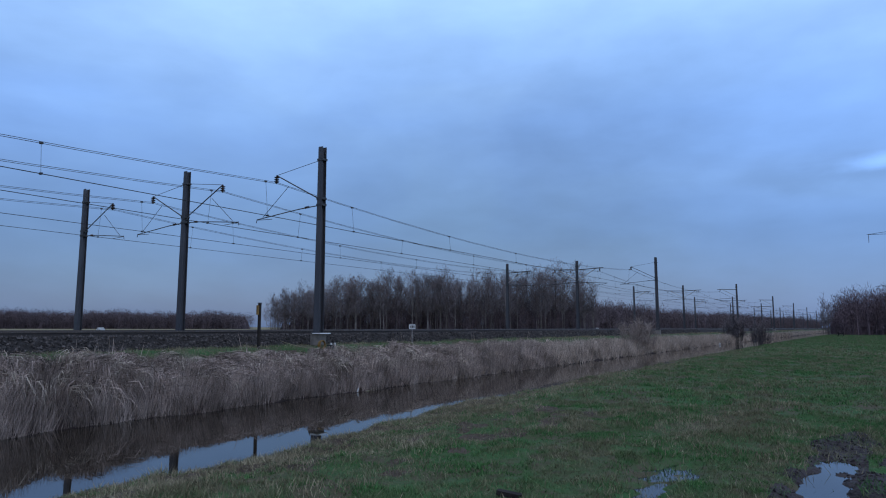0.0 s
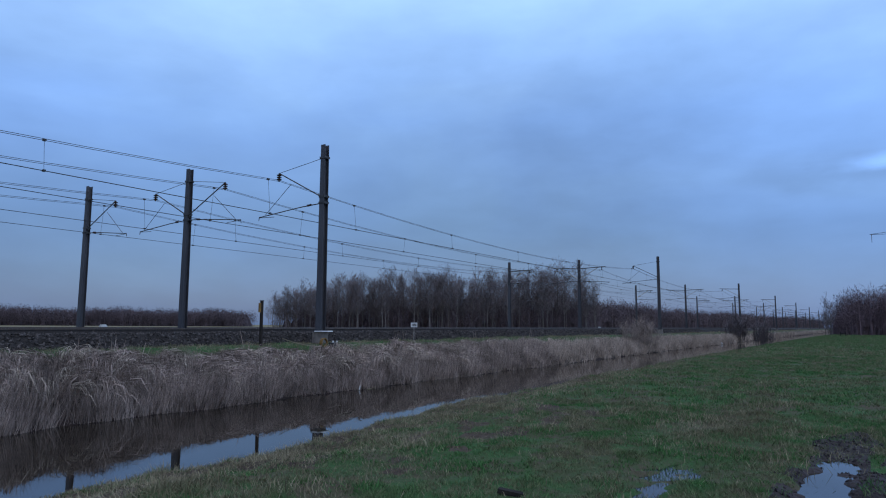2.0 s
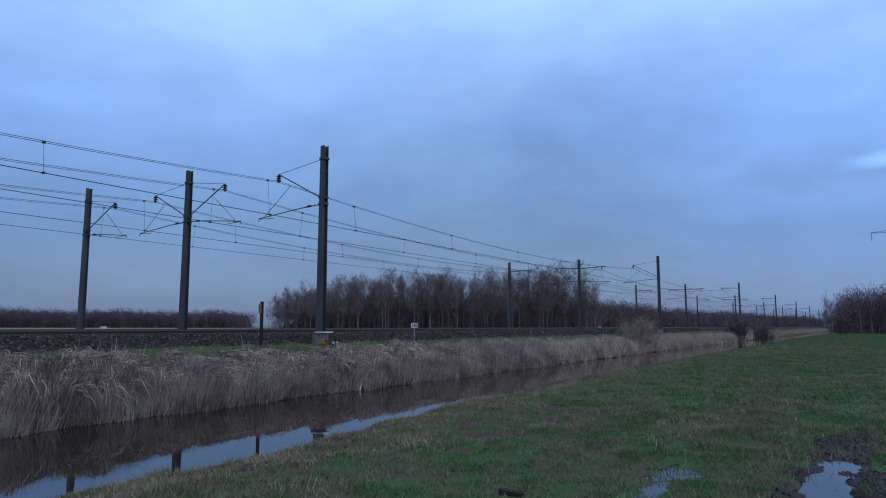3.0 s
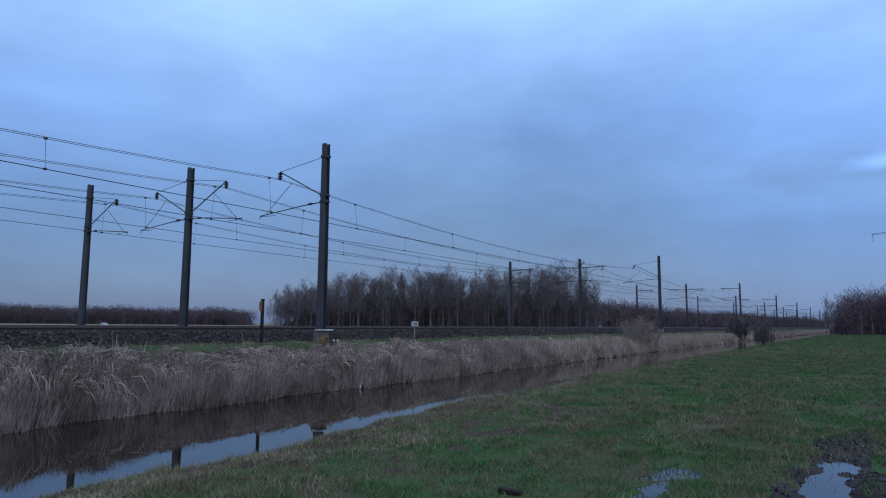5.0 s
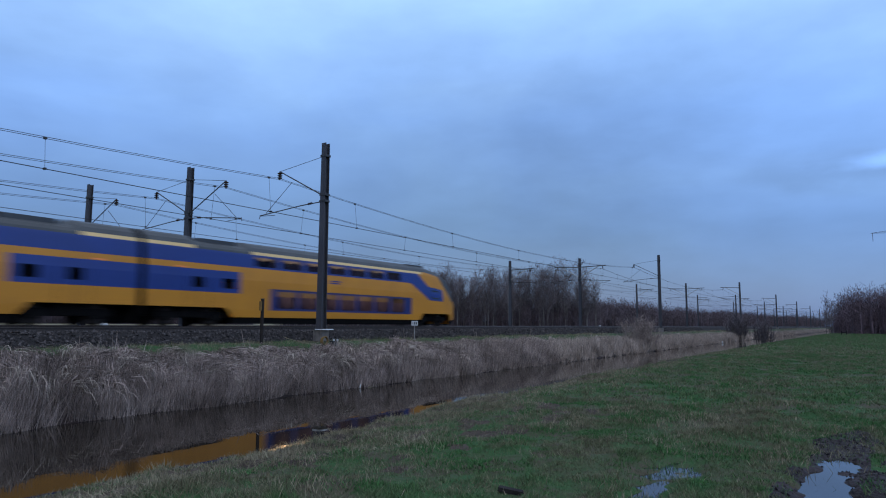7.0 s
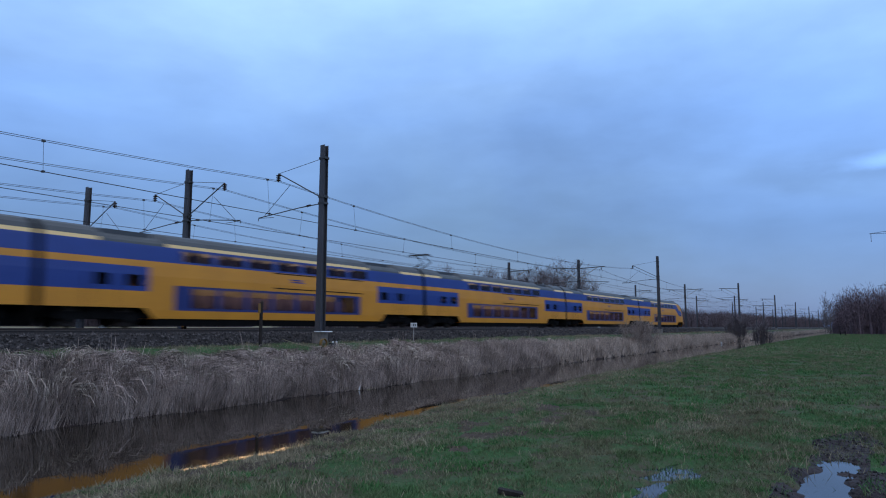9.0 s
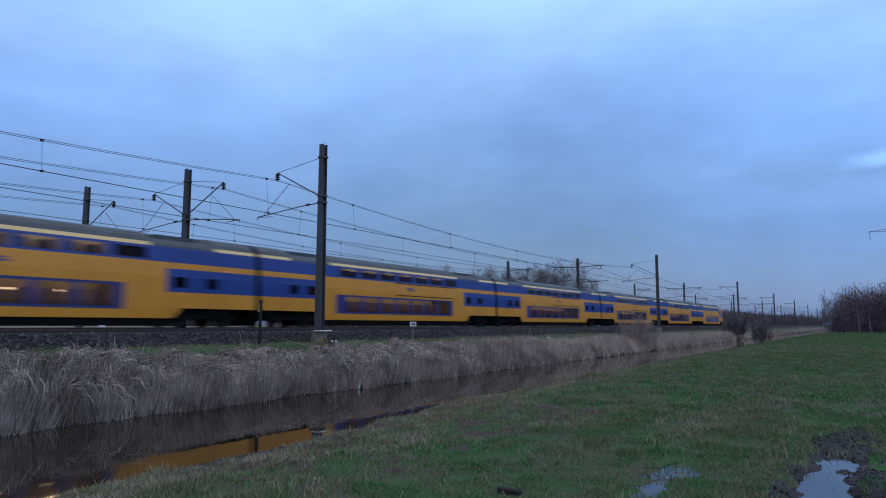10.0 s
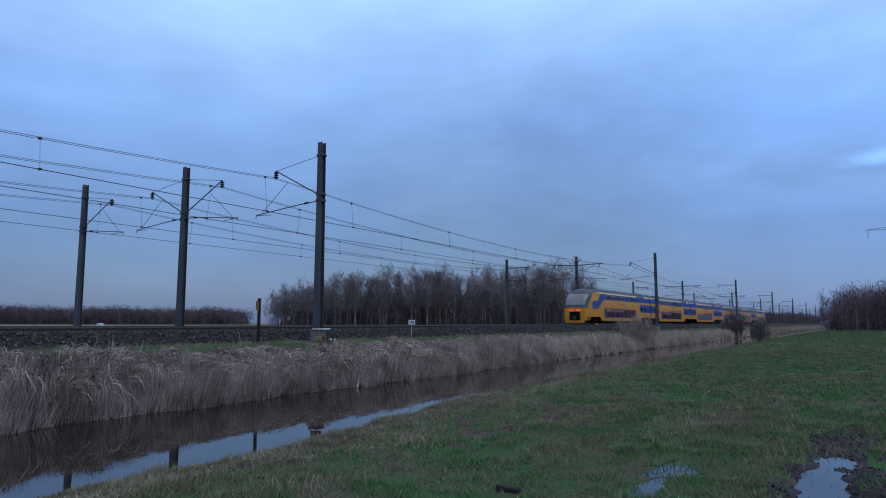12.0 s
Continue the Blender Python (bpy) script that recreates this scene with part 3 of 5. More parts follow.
for i, y in enumerate(TRACKS):
    line = tagged(new("overhead_wire"), "thin dark catenary and contact wires with droppers", "overhead wire", "overhead wires")
    clip_s = Shape()
    xs = [S0 + k * SPAN + SPAN * j / 12 for k in range(-1, 13) for j in range(12)] + [S0 + 13 * SPAN]
    for off in (-0.04, 0.04):
        w = Shape()
        w.path([(x, y + off, messenger_z(((x - S0) / SPAN) % 1) + off) for x in xs], 0.0105)
        part("carrying_wire", w, M["wire"], line)
    stag = [(S0 + k * SPAN, y + (0.2 if (k + i) % 2 else -0.2), RAIL + 5.5) for k in range(-1, 14)]
    for off in (-0.03, 0.03):
        w = Shape()
        w.path([(x, yy + off, z) for x, yy, z in stag], 0.0095)
        part("contact_wire", w, M["wire"], line)
    for k in range(-1, 13):
        for j in range(6):
            u = 0.988 - 0.178 * j
            x = S0 + (k + u) * SPAN
            yy = stag[k + 1][1] * (1 - u) + stag[k + 2][1] * u
            drop = Shape()
            drop.rod((x, y, messenger_z(u)), (x, yy, RAIL + 5.5), 0.007, sides=4)
            part("dropper", drop, M["wire"], line)
            clip_s.box((x - 0.05, y - 0.05, messenger_z(u) - 0.05), (x + 0.05, y + 0.05, messenger_z(u) + 0.03))
            clip_s.box((x - 0.04, yy - 0.06, RAIL + 5.47), (x + 0.04, yy + 0.06, RAIL + 5.54))
    tagged(part("wire_clips", clip_s, M["fitting"], line), kind="stuff")

# ---- the double-deck train ----
PITCH, END_LEN = 26.3, 26.1
PROFILE = [(0.14, 1.30), (0.46, 1.42), (0.462, 1.49), (0.84, 1.51), (0.92, 1.51), (0.95, 1.51), (1.65, 1.51), (1.86, 1.51), (1.97, 1.51), (2.10, 1.51),
           (2.35, 1.505), (2.72, 1.47), (2.87, 1.455), (3.0, 1.44), (3.1, 1.43), (3.58, 1.375), (3.70, 1.355), (3.86, 1.31), (4.08, 1.14), (4.27, 0.85), (4.39, 0.42), (4.42, 0.0)]
YEL, BLU, CRE, ROO, UND, NAV = range(6)
LIVERY = [M["yellow"], M["blue"], M["cream"], M["roof"], M["under"], M["navy"]]


def window_spans(x0, x1, n, gap):
    w = (x1 - x0 - gap * (n - 1)) / n
    return [(x0 + i * (w + gap), x0 + i * (w + gap) + w) for i in range(n)]


def build_car(cab):
    """A coach along +x from 0; with cab, its nose is at 0."""
    length = END_LEN if cab else PITCH
    car = tagged(new("train_car"), "yellow and blue double-deck " + ("end coach with raked driving cab" if cab else "train coach with lit windows"),
                 "train car", "coaches of the passing train")
    low_a, low_b = (5.8, 18.7) if cab else (6.0, 19.2)
    up_a, up_b = (6.6, 20.1) if cab else (6.0, 20.3)
    vest = [(length - 5.4, length)] if cab else [(0.0, 4.7), (length - 5.4, length)]
    bogies = (2.7 if cab else 2.9, length - 2.9)
    low_win = window_spans(low_a + 0.9, low_b - 0.5, 7, 0.30)
    up_win = window_spans(up_a + 0.4, up_b - 0.4, 7, 0.36)
    door_win = []
    for a, b in vest:
        c = (a + b) / 2 + (-0.2 if a > 1 else 0.2)
        door_win.append((c - 0.32, c + 0.32))
        door_win.append((a + 0.35, a + 1.1) if a > 1 else (b - 1.1, b - 0.35))
    xs = {0.16, length - 0.16, *[c + e for c in bogies for e in (-2.1, 2.1)], low_a, low_b, *[x for w in low_win + up_win + door_win for x in w]}
    for a, b in vest:
        xs |= {max(a, 0.16), min(b, length - 0.16)}
    if cab:
        xs |= {0.0, 4.4, 5.4, 6.5, *[0.06 + 0.165 * i for i in range(25)]}
        xs.discard(0.16)
    # sunk stretches of roof for equipment, between the saloon and the coach end
    low_roof = [(length - 6.2, length - 2.7)] if cab else [(2.4, 5.6), (length - 6.2, length - 2.7)]
    for a, b in low_roof:
        xs |= {a, a + 0.3, b - 0.3, b}
    xs = sorted(x for x in xs if (0 if cab else 0.16) <= x <= length - 0.16)

    def top_at(x):
        z = 4.42
        for a, b in low_roof:
            if a < x < b:
                z = 4.42 - 0.22 * min(1, (x - a) / 0.3, (b - x) / 0.3)
        if cab and x < 4.0:
            z = float(np.interp(x, (0, 0.15, 0.35, 0.65, 1.05, 1.6, 2.4, 3.2, 4.0), (1.95, 2.45, 2.92, 3.34, 3.68, 3.96, 4.18, 4.32, 4.42)))
        return z

    def place(x, z, y):
        zt = top_at(x)
        if zt < 4.42:
            base = 1.5 if cab and x < 4.0 else 3.7
            if z > base:
                z = base + (z - base) * (zt - base) / (4.42 - base)
        if cab and x < 4.0:
            t = x / 4.0
            y *= 0.84 + 0.16 * math.sin(min(1, t * 1.25) * math.pi / 2) ** 0.8
            if x < 0.6 and z < 0.7:
                z = z + 0.06 * (1 - x / 0.6)
        return y, z

    def colour(x, z):
        if z < 0.46:
            return UND
        if cab and x < 4.4:
            return YEL if z < 3.86 else ROO
        if low_a < x < low_b and 0.84 < z < 1.97:
            return NAV
        for a, b in vest:
            if a < x < b and 1.65 < z < 2.72:
                return BLU
        if z > 3.86:
            return ROO
        if z > 3.70:
            return ROO if any(a < x < b for a, b in low_roof) else CRE
        if z > 3.0:
            return YEL if cab and x < 6.5 else BLU
        return YEL

    def is_hole(x, z):
        if z < 0.92 and any(abs(x - c) < 2.1 or (x - c) * e > 0 for c, e in zip(bogies, (0 if cab else -1, 1))):
            return True
        if 0.95 < z < 1.86 and any(a < x < b for a, b in low_win):
            return True
        if 3.1 < z < 3.58 and any(a < x < b for a, b in up_win):
            return True
        return 1.86 < z < 2.35 and any(a < x < b for a, b in door_win)

    body = Shape()
    ring = [(z, y) for z, y in PROFILE] + [(z, -y) for z, y in PROFILE[-2::-1]]
    m = len(ring)
    for x in xs:
        for z, y in ring:
            yy, zz = place(x, z, y)
            body.v.append((x, yy, zz))
    for i in range(len(xs) - 1):
        xm = (xs[i] + xs[i + 1]) / 2
        for j in range(m - 1):
            zm = (ring[j][0] + ring[j + 1][0]) / 2
            if is_hole(xm, zm):
                continue
            body.f.append((i * m + j, i * m + j + 1, (i + 1) * m + j + 1, (i + 1) * m + j))
            body.k.append(colour(xm, zm))
        body.f.append((i * m + m - 1, i * m, (i + 1) * m, (i + 1) * m + m - 1))
        body.k.append(UND)
    last = (len(xs) - 1) * m
    body.f += [tuple(range(m)), tuple(range(last + m - 1, last - 1, -1))]
    body.k += [YEL if cab else UND, UND]
    part("body", body, LIVERY, car)

    if cab:
        # slate mask over the nose, and the windscreen in it
        def nose_patch(rows, lo, hi, rim, out):
            s, n = Shape(), 12
            for z, y in rows:
                def high(x):
                    return place(x, z, 1.0)[1]
                x0 = next((x for x in np.arange(0, 3.8, 0.02) if high(x) >= lo), 3.8)
                x1 = next((x for x in np.arange(x0, 4.6, 0.02) if x > rim(high(x)) or high(x) > hi), 4.6)
                for i in range(n + 1):
                    x = x0 + (x1 - x0) * i / n
                    yy, zz = place(x, z, y)
                    s.v.append((x - out, yy * (1 + out), zz + out))
            for a in range(len(rows) - 1):
                for i in range(n):
                    p = a * (n + 1) + i
                    s.f.append((p, p + 1, p + n + 2, p + n + 1))
                    s.k.append(0)
            return s
        part("cab_mask", nose_patch([r for r in ring if r[0] >= 2.1], 1.9, 9, lambda z: 0.4 + (z - 1.9) * 1.1, 0.012), M["roof"], car,
             "slate-grey front mask", smooth=True)
        part("windscreen", nose_patch([r for r in ring if r[0] >= 3.86], 2.2, 3.5, lambda z: 1.4, 0.024), M["front_glass"], car, "dark raked windscreen", smooth=True)

    # panes
    def pane(x0, x1, z0, z1):
        def yz(z):
            for (za, ya), (zb, yb) in zip(PROFILE, PROFILE[1:]):
                if za <= z <= zb:
                    return ya + (yb - ya) * (z - za) / (zb - za)
            return 1.4
        for sgn in (-1, 1):
            s = Shape()
            y0, y1 = sgn * (yz(z0) - 0.012), sgn * (yz(z1) - 0.012)
            s.quad([(x0, y0, z0), (x1, y0, z0), (x1, y1, z1), (x0, y1, z1)][::-sgn])
            part("window", s, M["glass"], car)
    for a, b in low_win:
        pane(a, b, 0.95, 1.86)
    for a, b in up_win:
        pane(a, b, 3.1, 3.58)
    for a, b in door_win:
        pane(a, b, 1.86, 2.35)

    # decks inside: lining, seats, ceiling lamps
    s = Shape()
    for k, (a, b, z0, z1, w) in enumerate(((low_a, low_b, 0.5, 2.12, 1.42), (up_a, up_b, 2.4, 3.95, 1.2))):
        s.quad([(a, -w, z0), (b, -w, z0), (b, w, z0), (a, w, z0)])
        s.quad([(a, -w, z1), (b, -w, z1), (b, w, z1), (a, w, z1)])
        s.quad([(a, -w, z0), (a, w, z0), (a, w, z1), (a, -w, z1)])
        s.quad([(b, -w, z0), (b, w, z0), (b, w, z1), (b, -w, z1)])
        s.quad([(a, 0.0, z0), (b, 0.0, z0), (b, 0.0, z1), (a, 0.0, z1)], k)
    for a, b in vest:
        s.quad([(a + 0.2, 0.0, 0.9), (b - 0.2, 0.0, 0.9), (b - 0.2, 0.0, 3.0), (a + 0.2, 0.0, 3.0)])
    part("lining", s, [M["inside"], M["panel"]], car)
    s = Shape()
    for a, b, z0 in ((low_a, low_b, 0.5), (up_a, up_b, 2.4)):
        x = a + 0.4
        while x < b - 0.5:
            for y0, y1 in ((-1.35, -0.35), (0.35, 1.35)):
                s.box((x, y0, z0), (x + 0.12, y1, z0 + 1.1), chamfer=0.03)
                s.box((x + 0.12, y0, z0 + 0.35), (x + 0.55, y1, z0 + 0.48))
            x += 0.95
    tagged(part("seats", s, M["seat"], car), kind="stuff")
    for a, b, z1, m in ((low_a, low_b, 2.09, M["lamp"]), (up_a, up_b, 3.90, M["lamp_dim"])):
        x = a + 0.4
        while x < b - 1.5:
            for y0, y1 in ((-0.95, -0.08), (0.08, 0.95)) if z1 < 3 else ((-0.70, -0.06), (0.06, 0.70)):
                s = Shape()
                s.box((x, y0, z1 - 0.04), (x + (1.95 if z1 < 3 else 1.3), y1, z1))
                part("ceiling_lamp", s, m, car, "warm lit ceiling lamp")
            # glowing bars added to give the light streaks in the lower windows
            if z1 < 3:
                for sgn in (-1, 1):
                    s = Shape()
                    s.box((x + 0.3, sgn * 0.03 - 0.026, 1.53), (x + 0.95, sgn * 0.03 + 0.026, 1.61), chamfer=0.01)
                    part("wall_lamp", s, M["lamp_dim"], car, "small glowing bar added for the warm streak in a window")
            x += 2.05

    # doors: seams and sill
    for a, b in vest:
        c = (a + b) / 2 + (-0.2 if a > 1 else 0.2)
        for sgn in (-1, 1):
            s = Shape()
            for x in (c - 0.7, c, c + 0.7):
                s.box((x - 0.012, sgn * 1.513 - 0.006, 0.62), (x + 0.012, sgn * 1.513 + 0.006, 2.32))
            part("door_seam", s, M["under"], car)
    # emblem and lit side display
    for sgn in (-1, 1):
        for x, z in ((length * 0.52, 2.62), (length * 0.52 + 0.12, 2.50)):
            s = Shape()
            s.box((x - 0.45, sgn * 1.482 - 0.012, z), (x + 0.45, sgn * 1.482 + 0.012, z + 0.07))
            part("emblem_bar", s, M["blue"], car)
        s = Shape()
        s.box((length - 2.2, sgn * 1.466 - 0.01, 2.75), (length - 1.75, sgn * 1.466 + 0.01, 2.80))
        part("side_display", s, M["display"], car, "lit destination display")
    # grille and equipment on the roof
    for a, b in low_roof:
        s = Shape()
        c = (a + b) / 2
        s.box((c - 1.3, -0.8, 3.9), (c + 1.2, 0.8, 4.30), chamfer=0.15)
        part("roof_unit", s, M["slate"], car)
    if cab:
        s = Shape()
        s.prism([(3.0, -0.5), (3.6, -0.8), (5.2, -0.8), (5.6, -0.6), (5.6, 0.6), (5.2, 0.8), (3.6, 0.8), (3.0, 0.5)], 3.9, 4.38)
        part("roof_unit", s, M["slate"], car)
    else:
        # long thin slots in the side panels over one half of the saloon
        for sgn in (-1, 1):
            for z, y in ((2.93, 1.449), (2.13, 1.512)):
                s = Shape()
                s.box((low_b - 7.2, sgn * y - 0.012, z), (low_b + 0.2, sgn * y + 0.012, z + 0.05))
                part("vent_slot", s, M["under"], car)
    # gangway between coaches
    s = Shape()
    s.box((length - 0.16, -1.1, 0.7), (length + 0.16, 1.1, 3.9), chamfer=0.0)
    part("gangway", s, M["under"], car)
    # bogies with wheels
    for cx in bogies:
        s = Shape()
        for sgn in (-1, 1):
            s.box((cx - 1.9, sgn * 1.02 - 0.08, 0.42), (cx + 1.9, sgn * 1.02 + 0.08, 0.72), chamfer=0.05)
            for dx in (-1.25, 1.25):
                s.box((cx + dx - 0.25, sgn * 1.12 - 0.09, 0.3), (cx + dx + 0.25, sgn * 1.12 + 0.09, 0.62), chamfer=0.04)
            s.rod((cx - 0.3, sgn * 1.15, 0.45), (cx - 0.3, sgn * 1.15, 0.95), 0.14, sides=10)
            s.rod((cx + 0.3, sgn * 1.15, 0.45), (cx + 0.3, sgn * 1.15, 0.95), 0.14, sides=10)
        bogie = part("bogie", s, M["under"], car)
        for dx in (-1.25, 1.25):
            s = Shape()
            for sgn in (-1, 1):
                s.rod((cx + dx, sgn * 0.69, 0.46), (cx + dx, sgn * 0.82, 0.46), 0.46, 0.45, 24)
            s.rod((cx + dx, -0.8, 0.46), (cx + dx, 0.8, 0.46), 0.08, sides=10)
            part("wheelset", s, M["rail"], bogie)
        # dark pan above the bogie, an added dark block closing the gap, slanting skirt ends
        s = Shape()
        s.box((cx - 2.1, -1.2, 0.92), (cx + 2.1, 1.2, 0.98))
        s.box((cx - 2.1, -0.5, 0.5), (cx + 2.1, 0.5, 0.92))
        part("bogie_pan", s, M["under"], car)
        for sgn in (-1, 1):
            for e in (-1, 1) if cab and cx < 5 else ((1,) if cx < 5 else (-1,)):
                s = Shape()
                s.quad([(cx + e * 2.1, sgn * 1.512, 0.46), (cx + e * 2.1, sgn * 1.512, 0.92), (cx + e * 1.65, sgn * 1.512, 0.92)])
                part("skirt_end", s, M["yellow"], car)
    if cab:
        for sgn in (-1, 1):
            s = Shape()
            cols = [1.75 + 0.2375 * i for i in range(21)]
            for x in cols:
                zb = float(np.interp(x, (3.6, 5.85), (1.88, 3.0)))
                zt = float(np.interp(x, (3.7, 4.9), (2.85, 3.70)))
                for i in range(7):
                    z = zb + (zt - zb) * i / 6
                    y = float(np.interp(z, [p[0] for p in PROFILE], [p[1] for p in PROFILE])) + 0.006
                    if x < 4.0:
                        y = place(x, 1.4, y)[0]
                    s.v.append((x, sgn * y, place(x, z, 1.0)[1]))
            for a in range(len(cols) - 1):
                for i in range(6):
                    p = a * 7 + i
                    s.f.append((p, p + 7, p + 8, p + 1))
                    s.k.append(0)
            part("cab_stripe", s, M["blue"], car)
            s = Shape()
            corners = [(2.3, 2.0), (3.3, 2.0), (3.3, 2.68), (2.3, 2.68)]
            s.quad([(x, sgn * (place(x, z, float(np.interp(z, [p[0] for p in PROFILE], [p[1] for p in PROFILE])))[0] + 0.016), place(x, z, 1.0)[1]) for x, z in corners])
            part("cab_window", s, M["screen"], car)
            s = Shape()
            s.box((-0.06, sgn * 0.42 - 0.2, 1.56), (0.06, sgn * 0.42 + 0.2, 1.68), chamfer=0.02)
            part("lamp", s, M["tail"], car, "glowing red tail lamp")
        s = Shape()
        s.box((-0.03, -0.74, 0.5), (0.3, 0.74, 1.50), chamfer=0.1)
        part("coupler_recess", s, M["under"], car)
        s = Shape()
        s.rod((-0.18, 0, 0.8), (0.3, 0, 0.8), 0.15, sides=10)
        s.box((-0.24, -0.17, 0.62), (-0.12, 0.17, 0.98), chamfer=0.04)
        part("coupler", s, M["fitting"], car)
    return car


def pantograph(car, x):
    s = Shape()
    for sgn in (-1, 1):
        s.rod((x - 0.7, sgn * 0.45, 4.3), (x + 0.9, sgn * 0.35, 4.95), 0.05)
        s.rod((x + 0.9, sgn * 0.35, 4.95), (x - 0.1, sgn * 0.3, 5.42), 0.035)
    s.rod((x - 0.1, -0.3, 5.42), (x - 0.1, 0.3, 5.42), 0.03)
    for dx in (-0.25, 0.05):
        s.rod((x + dx, -0.8, 5.45), (x + dx, 0.8, 5.45), 0.05)
        for sgn in (-1, 1):
            s.rod((x + dx, sgn * 0.8, 5.45), (x + dx, sgn * 1.0, 5.3), 0.025)
    s.box((x - 0.9, -0.6, 4.2), (x + 0.9, 0.6, 4.36), chamfer=0.05)
    part("pantograph", s, M["fitting"], car, "raised pantograph")


CARS = []          # thing, place of its origin behind or ahead of the tail, turned or not
rear = build_car(True)
CARS.append((rear, 0.0, 0))
mid = build_car(False)
CARS.append((mid, END_LEN, 0))
for i in range(1, 4):
    CARS.append((copy_thing(mid, Matrix()), END_LEN + PITCH * i, 0))
pantograph(CARS[3][0], 1.6)
front = copy_thing(rear, Matrix())
for o in front.children:
    if o.name.startswith("lamp"):
        o.data = o.data.copy()
        o.data.materials[0] = M["head"]
        o["label"] = "unlit clear head lamp"
CARS.append((front, 2 * END_LEN + 4 * PITCH, 180))


def tail_at(t):
    """Where the rear end of the train is, along the track."""
    return 16.5 + 37.3 * (t - 10.5)


# ---- trees ----
def bare_tree(h, seed, spread_k=1.0):
    """Trunk and limbs, and fine twigs, of a leafless tree."""
    rng = random.Random(seed)
    trunk, limbs = Shape(), []
    lean = Vector((rng.uniform(-0.04, 0.04), rng.uniform(-0.04, 0.04), 1))
    pts = [Vector((0, 0, -0.3))]
    n = 6
    for i in range(1, n + 1):
        pts.append(Vector((lean.x * h * i / n + rng.uniform(-0.12, 0.12), lean.y * h * i / n + rng.uniform(-0.12, 0.12), h * 0.92 * i / n)))
    r0 = h * 0.0075
    for i in range(n):
        trunk.rod(pts[i], pts[i + 1], r0 * (1 - i / n * 0.9), r0 * (1 - (i + 1) / n * 0.9), 6, caps=False)
    base, tip, wid = [], [], []
    for i in range(int(16 + h)):
        t = rng.uniform(0.15, 1.0) ** 0.75
        p = pts[min(n - 1, int(t * n))].lerp(pts[min(n, int(t * n) + 1)], t * n % 1)
        a = rng.uniform(0, 2 * math.pi)
        ln = h * rng.uniform(0.14, 0.29) * (1.2 - 0.6 * t) * spread_k
        q = p + Vector((math.cos(a) * ln * 0.62, math.sin(a) * ln * 0.62, ln * rng.uniform(0.5, 1.0)))
        trunk.rod(p, q, r0 * 0.30 * (1.2 - t), r0 * 0.07, 4, caps=False)
        for j in range(9):
            b = p.lerp(q, rng.uniform(0.25, 1.0))
            l2 = ln * rng.uniform(0.2, 0.55)
            w = Vector((rng.gauss(0, 0.6), rng.gauss(0, 0.6), rng.uniform(0.1, 1.2))).normalized()
            e = b + w * l2
            base.append(b), tip.append(e), wid.append(0.035)
            for k in range(4):
                b2 = b.lerp(e, rng.uniform(0.3, 1.0))
                w2 = (w + Vector((rng.gauss(0, 0.6), rng.gauss(0, 0.6), rng.uniform(-0.2, 0.7)))).normalized()
                base.append(b2), tip.append(b2 + w2 * l2 * rng.uniform(0.4, 0.8)), wid.append(0.022)
    return trunk, np.array([tuple(b) for b in base]), np.array([tuple(t) for t in tip]), np.array(wid)


def tree_thing(h, seed, label, group, spread_k=1.0):
    trunk, b, t, w = bare_tree(h, seed, spread_k)
    tree = tagged(new("tree"), label, "tree", group)
    part("trunk", trunk, M["pale_bark"] if seed % 2 else M["bark"], tree)
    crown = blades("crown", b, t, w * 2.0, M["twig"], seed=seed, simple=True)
    crown.parent = tree
    return tree


KINDS = [tree_thing(13 + 0.6 * i, 40 + i, "tall bare winter tree with fine brown twigs", "grove beyond the tracks") for i in range(8)]
# placed along a strip behind the tracks
rng = random.Random(7)
grove = []
for i in range(288):
    along = rng.uniform(0, 1)
    deep = rng.uniform(0, 1) ** 1.3
    grove.append((along, deep))
GA, GB = Vector((131, 143, 0)), Vector((180, 62.5, 0))     # near edge of the grove
for i, (along, deep) in enumerate(grove):
    p = GA.lerp(GB, along) + Vector((0.84, 0.54, 0)) * (deep * 30)
    size = (0.62 + 0.42 * min(1, along * 3.2) ** 0.8 + 0.14 * min(1, max(0, along - 0.7) * 5)) * rng.uniform(0.92, 1.05)
    size *= 1 - 0.35 * min(1, max(0, along - 0.93) * 14)
    m = pose(p.x, p.y, 0.3, 0, 0, rng.uniform(0, 360))
    if i < 8:
        ob = KINDS[i]
    else:
        ob = copy_thing(KINDS[i % 8], Matrix())
    ob.scale = (size, size, size)
    ob.matrix_basis = m @ Matrix.Diagonal((size, size, size, 1))


